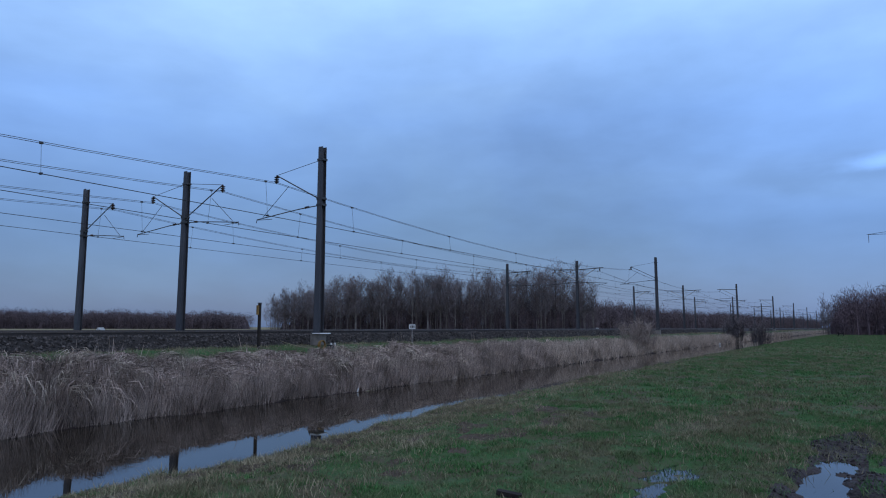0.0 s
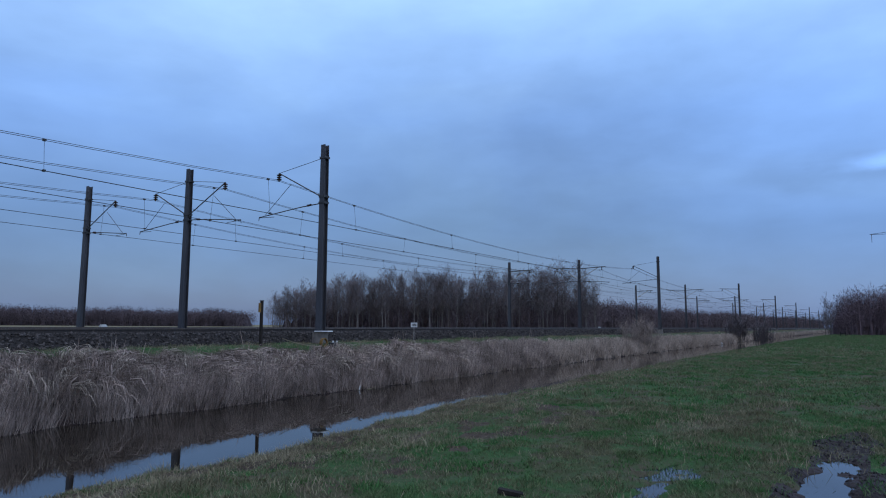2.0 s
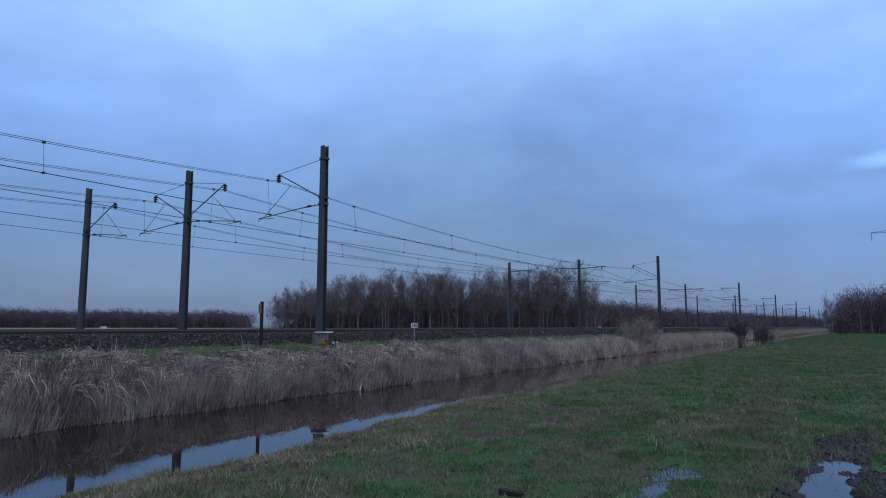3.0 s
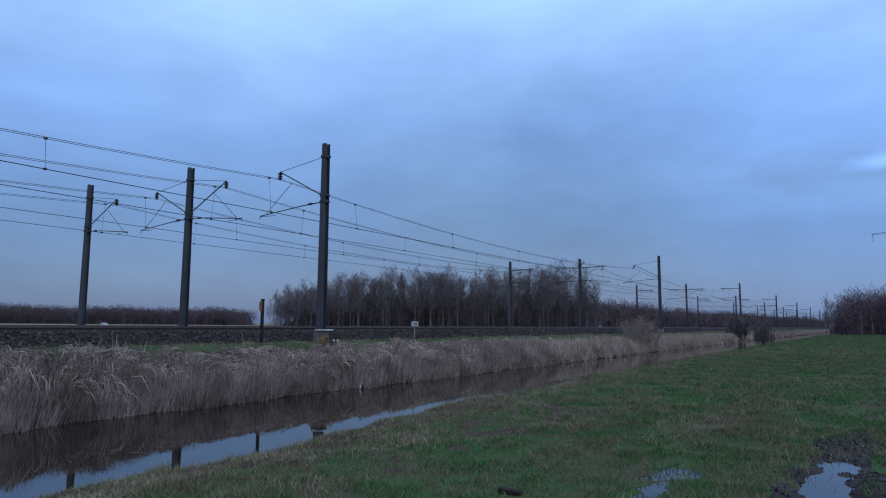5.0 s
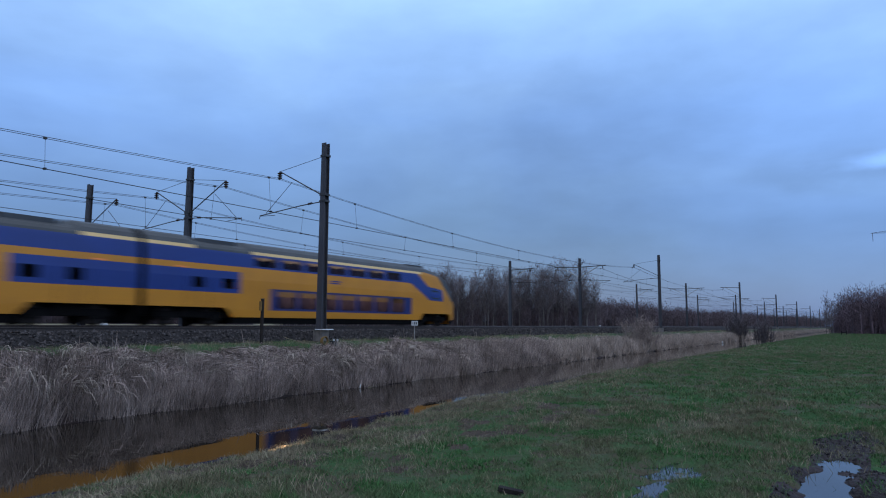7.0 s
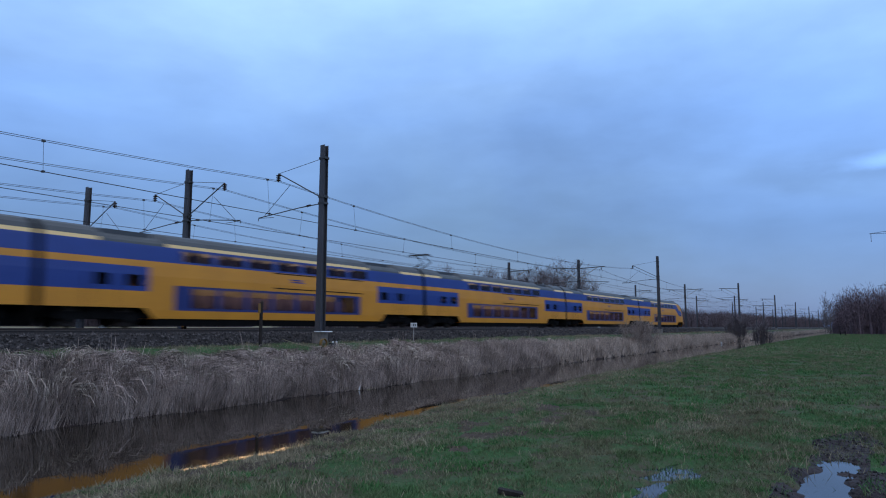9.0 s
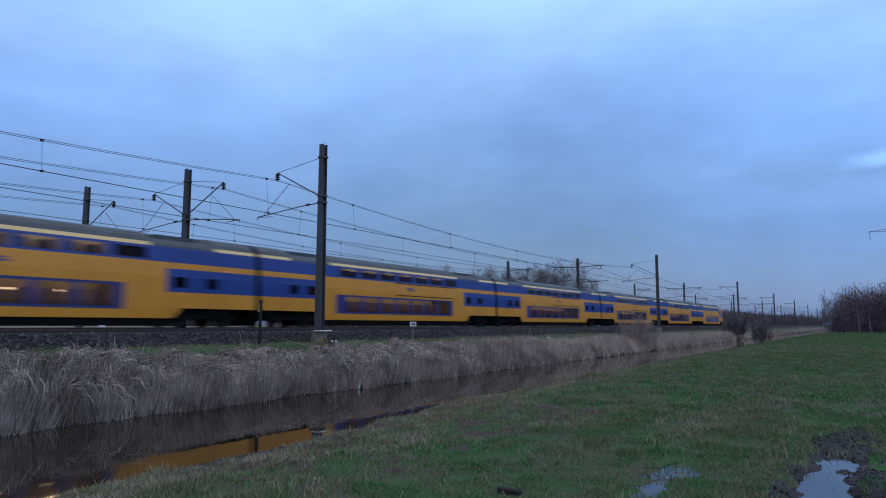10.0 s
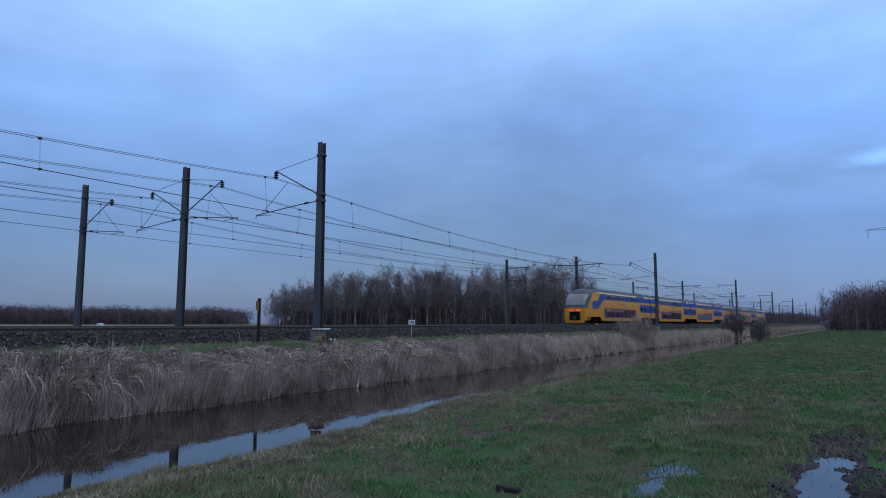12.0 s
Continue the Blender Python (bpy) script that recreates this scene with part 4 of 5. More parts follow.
def far_wood(name, a, b, deep, h0, h1, count, n, label, seed, w=0.25, core=0.0, rise=30, twig=0.08, mats=None):
    """A distant leafless wood as a dense belt of stems and twigs, its heart filled by backing mounds."""
    g = np.random.default_rng(seed)
    a, b = np.array(a, float), np.array(b, float)
    long = np.linalg.norm(b - a)
    way = (b - a) / long
    out = np.array([-way[1], way[0]])
    t = g.uniform(0, 1, count)
    d = g.uniform(0, deep, count)
    xy = a + (b - a) * t[:, None] + out * d[:, None]

    def tall(t):
        return (h0 + (h1 - h0) * t) * (0.84 + 0.10 * np.sin(t * 31 + seed) * np.sin(t * 12.7) + 0.05 * np.sin(t * 83)) * (0.4 + 0.6 * np.minimum(1, t * rise) ** 0.7)

    h = tall(t) * g.uniform(0.86, 1.12, count)
    foot = np.repeat(np.concatenate([xy, np.zeros((count, 1))], 1), n, 0)
    hh = np.repeat(h, n)
    m = count * n
    u = g.normal(0, 1, (m, 3))
    u /= np.linalg.norm(u, axis=1)[:, None]
    u *= g.uniform(0, 1, m)[:, None] ** 0.45
    low = g.uniform(0, 1, m) < 0.35
    foot[:, 0] += hh * 0.24 * u[:, 0]
    foot[:, 1] += hh * 0.24 * u[:, 1]
    foot[:, 2] = np.where(low, hh * g.uniform(0, 0.5, m), hh * (0.6 + 0.34 * u[:, 2]))
    lean = np.stack([g.normal(0, 0.45, m), g.normal(0, 0.45, m), g.uniform(0.2, 1.0, m)], 1)
    tip = foot + lean * (hh * twig * g.uniform(0.6, 1.4, m))[:, None]
    stem = np.concatenate([xy, np.full((count, 1), -0.3)], 1)
    stem_top = np.concatenate([xy + g.normal(0, 0.25, (count, 2)), (h * 0.9)[:, None]], 1)
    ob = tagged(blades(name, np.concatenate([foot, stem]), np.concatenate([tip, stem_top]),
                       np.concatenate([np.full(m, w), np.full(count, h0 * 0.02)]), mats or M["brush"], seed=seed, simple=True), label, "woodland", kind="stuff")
    if core:
        # backing: rough heaped dark mounds between the stems, added to close sky gaps
        k = int(long * deep / 22)
        v, f = [], []
        for i in range(k):
            x, q = g.uniform(0.01, 0.99), g.uniform(0.35, 1)
            c = a + (b - a) * x + out * (deep * q)
            top, r = tall(x) * core * g.uniform(0.72, 1.04), g.uniform(0.16, 0.26) * h0
            n0 = len(v)
            for z, w1 in ((0.0, 1.0), (0.38, 0.92), (0.68, 0.70), (0.88, 0.42)):
                for j in range(7):
                    an = 2 * math.pi * j / 7 + z
                    rr = r * w1 * g.uniform(0.8, 1.2)
                    v.append((c[0] + rr * math.cos(an), c[1] + rr * math.sin(an), -0.4 + top * z * g.uniform(0.9, 1.1)))
            v.append((c[0], c[1], top))
            for ring in (0, 7, 14):
                f += [(n0 + ring + j, n0 + ring + (j + 1) % 7, n0 + ring + 7 + (j + 1) % 7, n0 + ring + 7 + j) for j in range(7)]
            f += [(n0 + 21 + j, n0 + 21 + (j + 1) % 7, n0 + 28) for j in range(7)]
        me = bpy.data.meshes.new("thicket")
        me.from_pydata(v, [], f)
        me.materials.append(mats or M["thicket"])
        tagged(new("thicket", me), "dark backing mounds added inside the leafless wood", "woodland", kind="stuff")
    return ob


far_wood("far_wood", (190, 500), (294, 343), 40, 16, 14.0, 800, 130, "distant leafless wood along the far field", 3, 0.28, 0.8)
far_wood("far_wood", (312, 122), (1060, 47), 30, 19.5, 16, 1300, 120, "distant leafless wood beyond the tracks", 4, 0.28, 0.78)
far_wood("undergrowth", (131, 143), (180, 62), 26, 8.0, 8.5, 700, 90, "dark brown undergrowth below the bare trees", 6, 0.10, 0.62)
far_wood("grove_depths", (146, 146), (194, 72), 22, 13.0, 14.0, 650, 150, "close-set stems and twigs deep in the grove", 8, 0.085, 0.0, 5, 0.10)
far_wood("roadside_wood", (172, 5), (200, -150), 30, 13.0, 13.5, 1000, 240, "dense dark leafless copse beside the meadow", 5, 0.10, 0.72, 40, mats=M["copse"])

# ---- reeds along the far bank ----
def sway(s, d):
    """Slow drift along and across the bank in which way the reeds have fallen."""
    return np.sin(s * 1.9 + 1.7 * np.sin(d * 2.3 + s * 0.4)) + 0.7 * np.sin(s * 4.3 - d * 2.9)


def bank_place(g, n, s0, s1, u0, u1, power=1.0):
    s = g.uniform(s0, s1, n)
    u = u0 + (u1 - u0) * g.uniform(0, 1, n) ** power
    d = bank_foot(s) - 0.05 + (20.35 - bank_foot(s)) * u
    return s, d, u


def bare_verge(s, d):
    """Stretches of the bank top where grass shows between the reeds."""
    gap = ((s > 19.5) & (s < 26)) | ((s > 12.8) & (s < 15.5))
    return d > 20.15 - 0.8 * gap * (0.7 + 0.3 * np.sin(s * 3)) - 0.25 * np.sin(s * 1.3)


def reed_wall(name, n, s0, s1, w, seed, label, tall=1.0, mats=None):
    """Thin upright stems standing out of the water's edge and up the slope."""
    g = np.random.default_rng(seed)
    s, d, u = bank_place(g, n, s0, s1, 0.0, 0.95, 1.5)
    ok = ~bare_verge(s, d) & (g.uniform(0, 1, n) < 0.12 + 1.2 * patchy(s * 1.6, d, 0.33, 60) ** 1.3)
    s, d, u = s[ok], d[ok], u[ok]
    n = len(s)
    z = np.maximum(ground_z(s, d), WATER)
    crest = 0.75 + 0.55 * patchy(s, d, 1.1, 59) + 0.30 * (1 - smooth_step(10, 16, s)) + 0.15 * smooth_step(24, 40, s)
    h = np.interp(u, (0, 0.15, 0.5, 1), (0.40, 0.68, 0.66, 0.34)) * crest * g.uniform(0.5, 1.25, n) * tall
    lean = np.stack([0.16 * sway(s, d) + g.normal(0, 0.20, n), -0.15 + 0.08 * sway(s + 9, d) + g.normal(0, 0.15, n)], 1)
    base = np.stack([s, d, z - 0.03], 1)
    tip = base + np.stack([lean[:, 0] * h, lean[:, 1] * h, h], 1)
    return tagged(blades(name, base, tip, np.full(n, w) * g.uniform(0.6, 1.5, n), mats or M["reed"], seed=seed, simple=True), label, "reeds", kind="stuff")


def reed_heaps(name, clumps_n, each, s0, s1, w, seed, label, mats):
    """Clumps of long stems that rise together, arch over and hang down the bank."""
    g = np.random.default_rng(seed)
    s, d, u = bank_place(g, clumps_n, s0, s1, 0.22, 1.0, 0.8)
    ok = ~bare_verge(s, d)
    s, d, u = s[ok], d[ok], u[ok]
    fall = -1.57 + 1.0 * sway(s, d) + g.normal(0, 0.5, len(s))
    rise, reach = g.uniform(0.35, 0.95, len(s)), g.uniform(0.35, 1.15, len(s))
    rise *= (0.72 + 0.6 * patchy(s, d, 1.1, 59)) * np.interp(u, (0.7, 1), (1, 0.6)) * (1 + 0.3 * (1 - smooth_step(10, 16, s))) * (1 - 0.25 * smooth_step(24, 40, s))
    reach *= 1 - 0.35 * smooth_step(24, 40, s)

    def spread(x):
        return np.repeat(x, each)

    n = len(s) * each
    bs, bd = spread(s) + g.normal(0, 0.13, n), spread(d) + g.normal(0, 0.11, n)
    way = spread(fall) + g.normal(0, 0.32, n)
    up, off = spread(rise) * g.uniform(0.6, 1.25, n), spread(reach) * g.uniform(0.45, 1.25, n)
    base = np.stack([bs, bd, np.maximum(ground_z(bs, bd), WATER) - 0.02], 1)
    go = np.stack([np.cos(way), 0.75 * np.sin(way), np.zeros(n)], 1)
    tip = base + go * off[:, None]
    drop = np.minimum(ground_z(tip[:, 0], np.minimum(tip[:, 1], 20.8)) - base[:, 2], 0.2)
    rows = []
    for k in (0.0, 0.38, 0.72, 1.0):
        p = base + go * (off * k ** 1.25)[:, None]
        p[:, 2] += up * (1.9 * k - 1.55 * k * k) + drop * 0.75 * k * k
        rows.append(p)
    turn = g.uniform(0, 2 * np.pi, n)
    side = np.stack([np.cos(turn), np.sin(turn), 0.7 * np.ones(n)], 1) * (w / 2 * g.uniform(0.6, 1.4, n))[:, None]
    v = np.stack([rows[0] - side, rows[0] + side, rows[1] - side, rows[1] + side, rows[2] - side * 0.8, rows[2] + side * 0.8, rows[3]], 1).reshape(-1, 3)
    o = (np.arange(n) * 7)[:, None]
    tri = np.concatenate([o + q for q in ([0, 1, 3], [0, 3, 2], [2, 3, 5], [2, 5, 4], [4, 5, 6])], 1).reshape(-1)
    me = bpy.data.meshes.new(name)
    me.vertices.add(len(v))
    me.vertices.foreach_set("co", v.reshape(-1))
    me.loops.add(len(tri))
    me.loops.foreach_set("vertex_index", tri)
    me.polygons.add(n * 5)
    me.polygons.foreach_set("loop_start", np.arange(n * 5) * 3)
    me.materials.append(mats)
    me.update(calc_edges=True)
    return tagged(new(name, me), label, "reeds", kind="stuff")


STANDING = "dead brown reeds standing along the ditch bank"
HEAPED = "tangled dead reeds bent over the ditch bank"
reed_wall("reeds", 75000, 2, 19, 0.0125, 12, STANDING)
reed_wall("reeds", 62000, 19, 42, 0.017, 11, STANDING)
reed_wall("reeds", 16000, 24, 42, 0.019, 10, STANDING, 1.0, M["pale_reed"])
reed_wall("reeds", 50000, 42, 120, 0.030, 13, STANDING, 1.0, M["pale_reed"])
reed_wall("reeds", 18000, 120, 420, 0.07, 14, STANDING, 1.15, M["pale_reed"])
reed_heaps("bent_reeds", 1100, 44, 2, 42, 0.016, 15, HEAPED, M["reed"])
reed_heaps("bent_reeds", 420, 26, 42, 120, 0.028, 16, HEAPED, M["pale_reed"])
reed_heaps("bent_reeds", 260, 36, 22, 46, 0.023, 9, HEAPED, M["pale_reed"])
reed_heaps("bleached_reeds", 420, 34, 2, 45, 0.018, 19, "bleached reed stalks matted over the bank top", M["stalk"])
reed_heaps("bleached_reeds", 120, 24, 45, 110, 0.026, 20, "bleached reed stalks matted over the bank top", M["stalk"])

# single tall stalks on the verge
g = np.random.default_rng(18)
s = np.concatenate([g.normal(c, 0.5, 14) for c in (11.5, 12.6, 17.5, 28.2, 29.5, 36, 44)])
d = 19.3 + g.uniform(0, 1.5, len(s))
foot = np.stack([s, d, ground_z(s, d) - 0.03], 1)
top = foot + np.stack([g.normal(0, 0.22, len(s)), g.normal(0, 0.15, len(s)), g.uniform(0.4, 0.95, len(s))], 1)
tagged(blades("reed_stalks", foot, top, np.full(len(s), 0.018), M["reed"], seed=18), "tall dry reed stalks on the verge", "reeds", kind="stuff")


def meadow_grass(name, n, s0, s1, d0, d1, w, h0, mats, label, seed, power=1.0, keep=None, simple=False, lean=0.45):
    g = np.random.default_rng(seed)
    s = s0 + (s1 - s0) * g.uniform(0, 1, n) ** power
    d = g.uniform(0, 1, n) * (d1 - d0) + d0
    ok = ~(mud_here(s, d) & (g.uniform(0, 1, n) > 0.2))
    for x, y, a, b in PUDDLES:
        r = ((s - x) / (a * 1.2)) ** 2 + ((d - y) / (b * 1.2)) ** 2
        ok &= (r > 1) | (g.uniform(0, 1, n) > (0.95 if a > 1 else 0.74))
    ok &= (d < lip(s) + 1.3) | (d > 18)
    if keep is not None:
        ok &= keep(s, d, g)
    s, d = s[ok], d[ok]
    n = len(s)
    z = np.maximum(ground_z(s, d), np.where(d < 6, -0.055, -9))
    h = h0 * g.uniform(0.4, 1.3, n) * (0.35 + 1.5 * tussock(s, d) ** 1.5)
    base = np.stack([s, d, z - 0.01], 1)
    tip = base + np.stack([g.normal(0, lean, n) * h, g.normal(0, lean, n) * h, h], 1)
    return tagged(blades(name, base, tip, np.full(n, w) * g.uniform(0.6, 1.4, n), mats, seed=seed, simple=simple), label, "grass", kind="stuff")


def patches(s, d, g):
    k = smooth_step(0.42, 0.72, 0.6 * patchy(s * 0.7, d, 1.5, 54) + 0.4 * patchy(s, d, 0.5, 55)) + 0.6 * smooth_step(lip(s) - 2.8, lip(s) - 0.4, d)
    return g.uniform(0, 1, len(s)) < np.clip(0.06 + k, 0.04, 1)


def clumps(s, d, g):
    k = 0.12 + smooth_step(0.22, 0.52, 0.6 * patchy(s, d, 0.45, 56) + 0.4 * patchy(s, d, 1.3, 57))
    return g.uniform(0, 1, len(s)) < np.clip(k, 0, 1) * (1 - 0.95 * smooth_step(lip(s) - 3.4, lip(s) - 1.0, d) * patchy(s, d, 0.8, 58) ** 0.4) * np.where(dirt_here(s, d), 0.3, 1)


GREEN, DRY = "short wet green meadow grass", "dry straw-coloured grass tufts"
meadow_grass("meadow_grass", 400000, 3.0, 14, -0.6, 9.6, 0.010, 0.050, M["blade"], GREEN, 21, keep=clumps, simple=True, lean=0.6)
meadow_grass("meadow_grass", 230000, 14, 45, -1.5, 10.5, 0.022, 0.065, M["blade"], GREEN, 22, keep=clumps, simple=True)
meadow_grass("meadow_grass", 130000, 45, 180, -5, 12, 0.07, 0.08, M["blade"], GREEN, 23, simple=True)
meadow_grass("dry_grass", 85000, 3.0, 16, -0.6, 9.6, 0.007, 0.085, M["straw"], DRY, 24, keep=patches)
meadow_grass("dry_grass", 90000, 16, 60, -1.5, 10.5, 0.018, 0.085, M["straw"], DRY, 27, keep=patches, simple=True)
meadow_grass("dry_grass", 150000, 3.0, 30, 4.0, 10.8, 0.010, 0.05, M["straw"], "trampled straw and dead grass along the ditch edge", 28,
             keep=lambda s, d, g: g.uniform(0, 1, len(s)) < smooth_step(lip(s) - 3.0, lip(s) - 1.0, d), simple=True, lean=1.7)
meadow_grass("verge_grass", 34000, 4, 60, 19.6, 21.7, 0.012, 0.11, M["blade"], "green grass on the verge below the ballast", 25,
             simple=True,
             keep=lambda s, d, g: g.uniform(0, 1, len(s)) < np.where(bare_verge(s, d) & (patchy(s, d, 1.6, 63) > 0.4), 1.0, 0.15))
meadow_grass("verge_grass", 26000, 4, 60, 19.9, 21.5, 0.014, 0.12, M["straw"], "faded dry grass on the verge below the ballast", 29, simple=True,
             keep=lambda s, d, g: g.uniform(0, 1, len(s)) < 1.2 - patchy(s, d, 1.6, 63))
meadow_grass("verge_grass", 9000, 60, 300, 19.6, 21.7, 0.05, 0.16, M["straw"], "faded grass on the verge below the ballast", 26)

# ---- shrubs in and beside the ditch ----
def shrub(x, y, z, h, wide, count, seed, label, w=0.02, mats=None):
    g = np.random.default_rng(seed)
    bush = tagged(new("shrub"), label, "shrub", "shrubs along the ditch")
    stems = Shape()
    feet, tips, wid = [], [], []
    for i in range(26):
        a, r = g.uniform(0, 2 * np.pi), g.uniform(0, 1)
        p = Vector((wide * 0.40 * r * math.cos(a), wide * 0.40 * r * math.sin(a), -0.1))
        q = Vector((wide * 0.55 * r * math.cos(a), wide * 0.55 * r * math.sin(a), h * g.uniform(0.6, 1.0) * (1.0 - 0.3 * r)))
        stems.rod(p, q, w * 0.9, w * 0.3, 4, caps=False)
        for j in range(count):
            b = p.lerp(q, g.uniform(0.15, 1.0))
            e = b + Vector((g.normal(0, 0.16) * wide, g.normal(0, 0.16) * wide, g.uniform(0.0, 0.3) * h))
            feet.append(tuple(b)), tips.append(tuple(e)), wid.append(w)
    part("stems", stems, mats or M["bark"], bush)
    crown = blades("crown", np.array(feet), np.array(tips), np.array(wid), mats or M["twig"], seed=seed, simple=True)
    crown.parent = bush
    bush.location = (x, y, z)
    return bush


shrub(64.5, 18.7, -0.35, 3.0, 4.2, 150, 31, "pale brown leafless shrub among the bank reeds", 0.02, M["shoot"])
shrub(121, 19.2, -0.5, 4.4, 4.4, 110, 32, "dark reddish leafless shrub on the ditch bank", 0.05)
shrub(88, 10.9, -0.6, 3.1, 2.8, 52, 33, "dark leafless shrub at the water's edge", 0.05)
for i, (x, y, h) in enumerate(((168, 8.5, 8.5), (171, 7.4, 7.0), (166, 7.9, 6.0))):
    t = tree_thing(h, 70 + i, "small slender bare tree beside the copse", "slender trees by the copse", 1.1)
    t.location = (x, y, 0)

# ---- things on the verge ----
post = tagged(new("marker_post"), "dark timber post with an ochre box on the verge", "post")
s = Shape()
s.box((-0.055, -0.055, 0), (0.055, 0.055, 2.12), chamfer=0.015)
part("post", s, M["timber"], post)
s = Shape()
s.box((-0.15, -0.05, 1.66), (-0.057, 0.05, 2.04), chamfer=0.02)
part("box", s, M["ochre"], post, "ochre painted metal box")
s = Shape()
s.box((-0.065, -0.065, 2.12), (0.065, 0.065, 2.15))
part("cap", s, M["fitting"], post)
post.location = (18.9, 20.9, 0.44)

sign = tagged(new("distance_sign"), "small white enamel sign on a thin pole", "sign")
s = Shape()
s.rod((0, 0, 0), (0, 0, 1.1), 0.018, sides=8)
part("pole", s, M["concrete"], sign)
s = Shape()
s.box((-0.25, -0.012, 0.86), (0.25, 0.012, 1.13), chamfer=0.01)
part("board", s, M["white"], sign)
for x0, x1 in ((-0.17, -0.12), (-0.06, 0.05), (0.09, 0.18)):
    s = Shape()
    s.box((x0, -0.017, 0.92), (x1, -0.0125, 1.07))
    part("bar", s, M["black"], sign)
sign.matrix_basis = pose(29.7, 20.9, 0.74, 0, 0, -38) @ Matrix.Diagonal((0.72, 1, 0.9, 1))

s = Shape()
s.box((-0.37, -0.24, -0.035), (0.37, 0.24, 0.0), chamfer=0.02)
slab = tagged(part("cover_slab", s, M["bright"]), "white slab on the footing of a mast", "slab")
slab.location = (S0, 21.0, RAIL - 0.075)

coil = tagged(new("cable_coil"), "yellow cable coiled on the verge beside the mast", "cable")
s = Shape()
for k in range(5):
    ring = [(0.17 * math.cos(a) * (1 + 0.05 * k), -0.05 + 0.025 * k, 0.2 + 0.19 * math.sin(a) * (1 - 0.03 * k)) for a in np.linspace(0, 2 * math.pi, 17)]
    s.path(ring, 0.018, 5)
part("coil", s, M["ochre"], coil)
s = Shape()
s.path([(-0.1 - 0.3 * i, -0.05 + 0.05 * math.sin(i), 0.03 + 0.006 * i * i) for i in range(9)], 0.011, 5)
part("lead", s, M["straw"], coil)
coil.location = (22.2, 20.5, 0.63)
pipe = tagged(new("junction_box"), "small black junction box with white fittings by the mast", "box")
s = Shape()
s.box((-0.22, -0.12, 0), (0.22, 0.12, 0.2), chamfer=0.03)
part("case", s, M["black"], pipe)
for x in (-0.12, 0.13):
    s = Shape()
    s.rod((x, -0.06, 0.2), (x, -0.06, 0.28), 0.04, sides=8)
    part("gland", s, M["white"], pipe)
pipe.location = (22.85, 20.5, 0.62)

for x, y, label in ((25.8, 44.0, "short white marker stone beside the far track"), (121.5, 43.0, "low pale concrete marker beside the far track")):
    s = Shape()
    s.box((-0.22, -0.18, -0.2), (0.22, 0.18, 0.42), chamfer=0.04)
    s.box((-0.17, -0.13, 0.42), (0.17, 0.13, 0.5), chamfer=0.04)
    stone = tagged(part("marker_stone", s, M["white"]), label, "marker")
    stone.location = (x, y, RAIL - 0.35)

# ---- litter and wood by the water ----
s = Shape()
for k in range(6):
    x0, x1 = -0.55 + 0.18 * k, -0.37 + 0.18 * k
    z0, z1 = 0.05 + 0.05 * math.sin(k * 1.9), 0.05 + 0.05 * math.sin((k + 1) * 1.9)
    s.quad([(x0, -0.3, z0 - 0.03), (x1, -0.3, z1 - 0.03), (x1, 0.05, z1 + 0.1), (x0, 0.05, z0 + 0.1)])
    s.quad([(x0, 0.05, z0 + 0.1), (x1, 0.05, z1 + 0.1), (x1, 0.3, z1), (x0, 0.3, z0)])
sheet = tagged(part("plastic_sheet", s, M["plastic"]), "crumpled pale plastic sheet at the water's edge", "litter")
sheet.scale = (0.7, 0.7, 0.7)
sheet.location = (30.3, 9.45, -0.46)
s = Shape()
s.rod((0, 0, 0), (0, 0, 0.16), 0.14, 0.17, 8)
s.rod((0, 0, 0.16), (0.02, 0, 0.3), 0.17, 0.05, 8)
bag = tagged(part("plastic_bag", s, M["white"]), "white plastic bag on the far water's edge", "litter")
bag.location = (103.5, 18.4, -0.86)
s = Shape()
s.rod((0, 0, 0), (0.06, 0, 0.17), 0.04, 0.038, 10)
s.rod((0.06, 0, 0.17), (0.075, 0, 0.22), 0.038, 0.014, 10)
s.rod((0.075, 0, 0.22), (0.083, 0, 0.25), 0.014, sides=8)
bottle = tagged(part("bottle", s, M["white"]), "pale plastic bottle caught at the reed edge", "bottle")
bottle.scale = (0.6, 0.6, 0.6)
bottle.location = (20.3, 16.85, -0.88)
s = Shape()
s.path([(0, 0, 0), (0.3, 0.04, 0.02), (0.55, 0.02, 0.05), (0.8, 0.06, 0.04)], 0.018, 6)
stick = tagged(part("stick", s, M["straw"]), "pale stick floating on the ditch water", "stick")
stick.location = (20.7, 16.75, WATER + 0.005)
s = Shape()
s.box((-0.04, -0.17, -0.03), (0.10, 0.17, 0.05), chamfer=0.02)
log = tagged(part("plank", s, M["timber"]), "short dark plank lying in the grass", "plank")
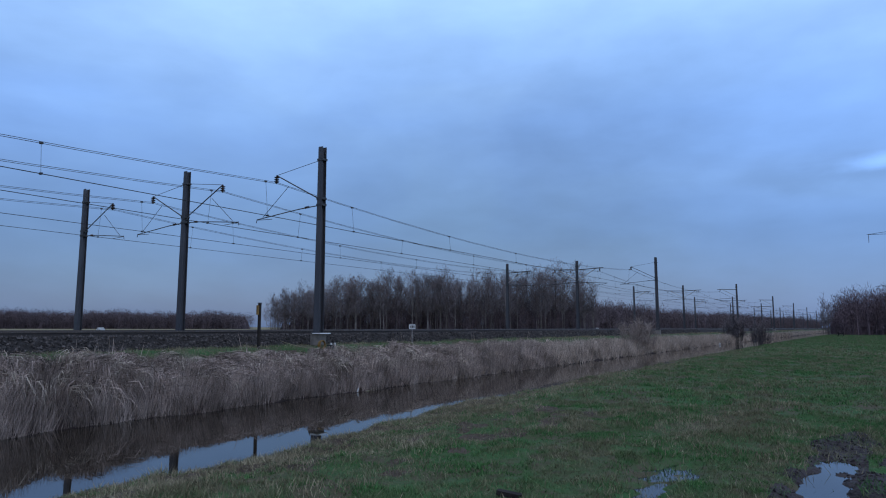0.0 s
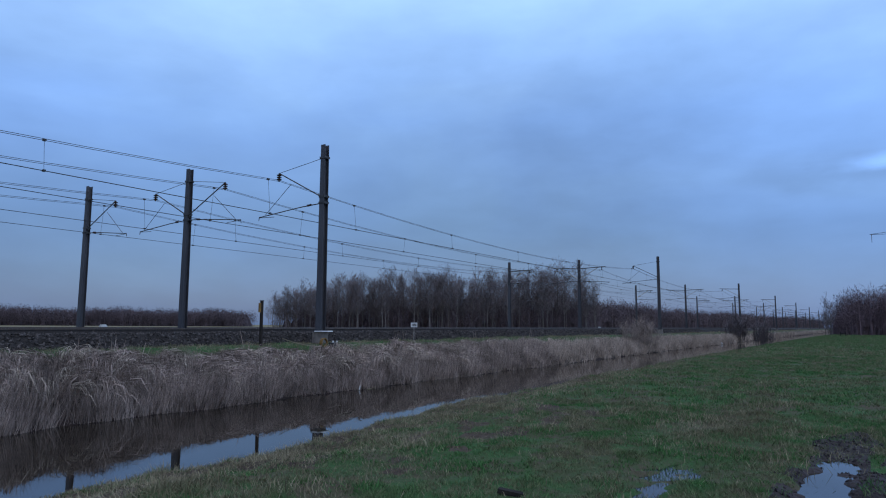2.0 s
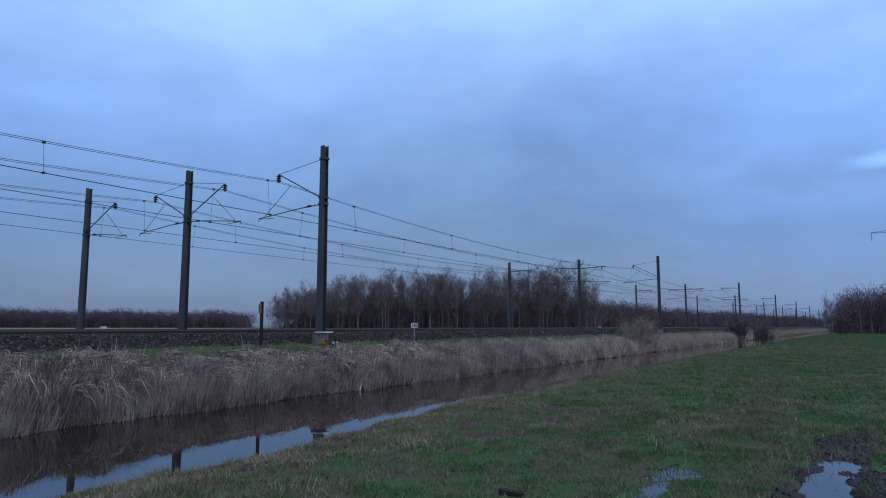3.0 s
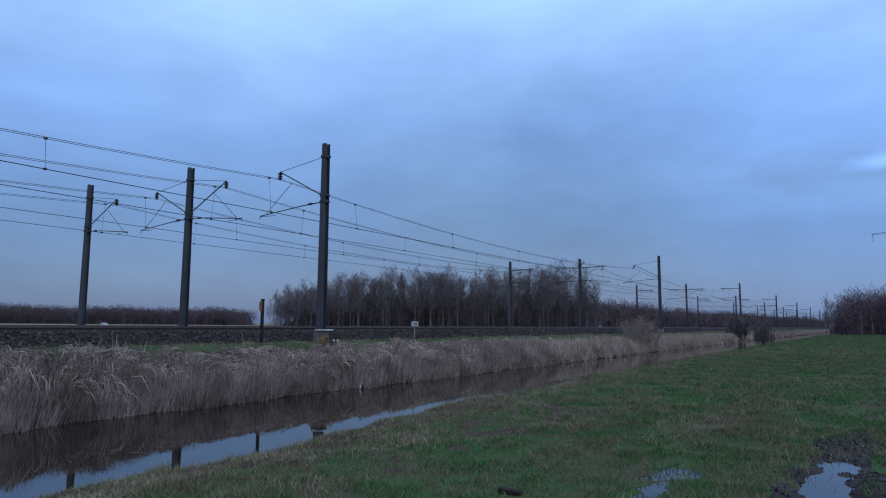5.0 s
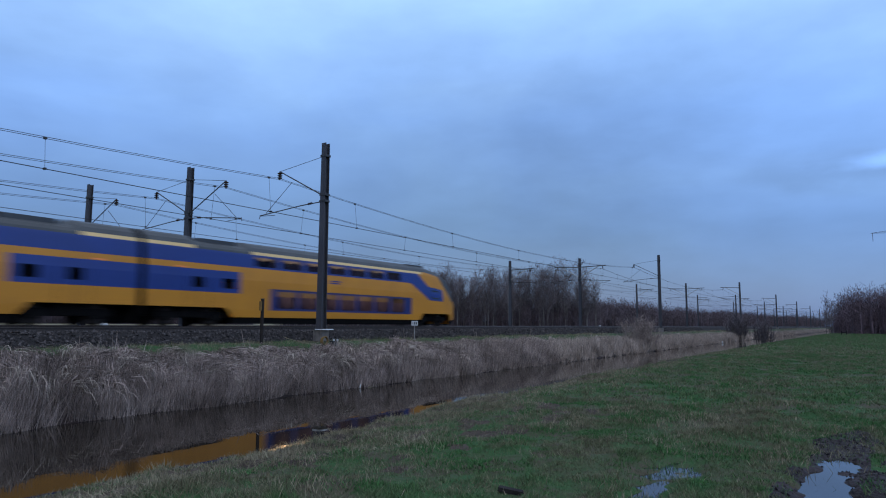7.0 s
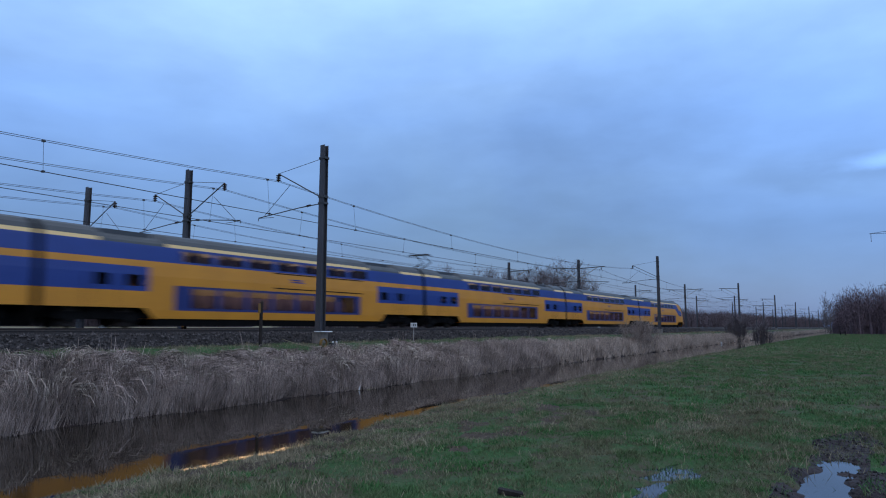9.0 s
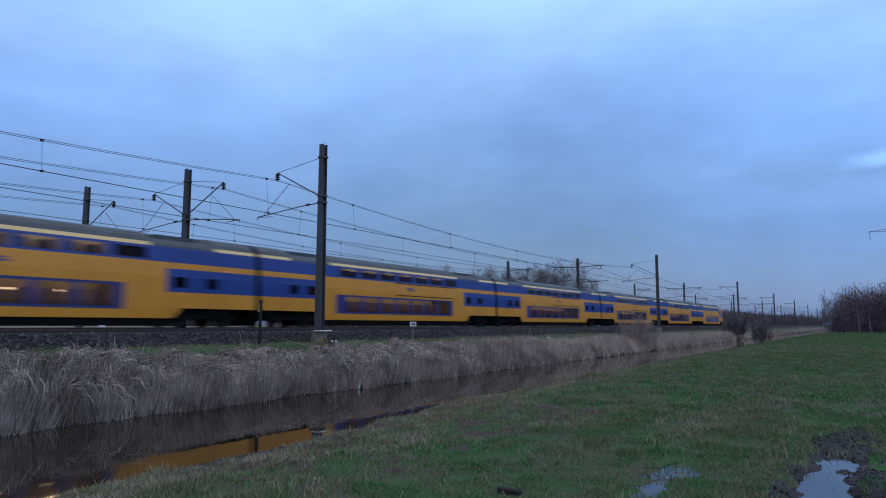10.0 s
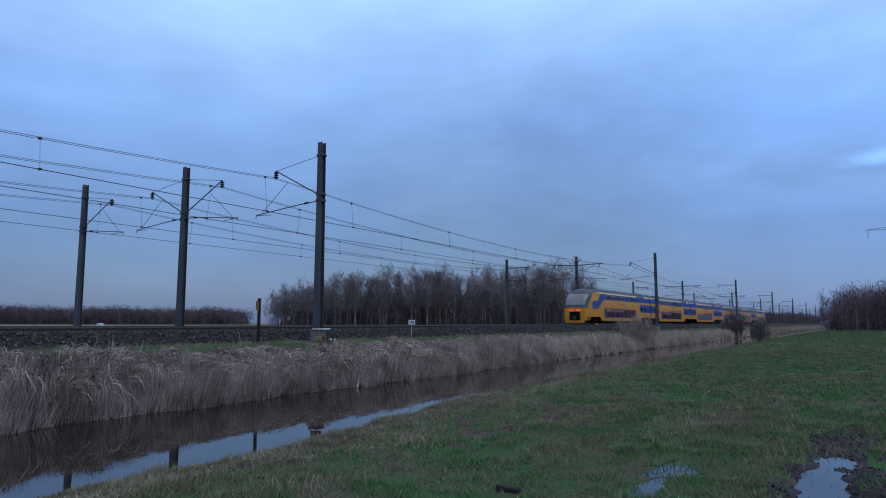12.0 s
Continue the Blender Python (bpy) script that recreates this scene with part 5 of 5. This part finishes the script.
log.matrix_basis = pose(5.92, 3.02, 0.0, 8, 3, 18) @ Matrix.Diagonal((0.8, 0.7, 0.5, 1))
s = Shape()
s.box((-0.5, -0.5, 0), (0.5, -0.35, 0.9), chamfer=0.03)
s.box((-0.5, 0.35, 0), (0.5, 0.5, 0.9), chamfer=0.03)
s.box((-0.5, -0.35, 0.45), (0.5, 0.35, 0.6))
trough = tagged(part("trough", s, M["timber"]), "dark timber trough standing in the meadow", "trough")
trough.location = (150, 4.6, -0.05)


# ---- power pylons far off ----
def pylon(x, y, turn):
    thing = tagged(new("power_pylon"), "distant grey lattice power pylon", "pylon", "power pylons")
    s = Shape()
    for k in range(9):
        z0, z1 = 4.5 * k, 4.5 * (k + 1)
        w0, w1 = 3.2 * (1 - k / 9.6), 3.2 * (1 - (k + 1) / 9.6)
        for ax, ay in ((-1, -1), (1, -1), (1, 1), (-1, 1)):
            s.rod((ax * w0, ay * w0, z0), (ax * w1, ay * w1, z1), 0.12, sides=4, caps=False)
            bx, by = -ay, ax
            s.rod((ax * w0, ay * w0, z0), (bx * w1, by * w1, z1), 0.06, sides=4, caps=False)
    part("tower", s, M["mast"], thing)
    for z, r in ((26.5, 5.0), (37.5, 11.0)):
        s = Shape()
        for sgn in (-1, 1):
            s.rod((0, sgn * 0.5, z + 1.2), (0, sgn * r, z), 0.1, sides=4)
            s.rod((0, sgn * 0.5, z - 0.2), (0, sgn * r, z), 0.1, sides=4)
        part("cross_arm", s, M["mast"], thing)
        for sgn in (-1, 1):
            s = Shape()
            s.rod((0, sgn * (r - 0.6), z), (0, sgn * (r - 0.6), z - 3.2), 0.09, sides=6)
            part("insulator", s, M["insulator"], thing)
    thing.matrix_basis = pose(x, y, 0, 0, 0, turn)


pylon(304, -12.5, 4)
pylon(690, -18, 4)


def motions():
    """The train runs through along the second track."""
    for car, ahead, turn in CARS:
        rows = []
        for t in [0.5 * i for i in range(24)] + [11.9, 12.0]:
            rows.append((t, pose(tail_at(t) + ahead, TRACKS[1], RAIL, 0, 0, turn)))
        walk(car, rows)


motions()
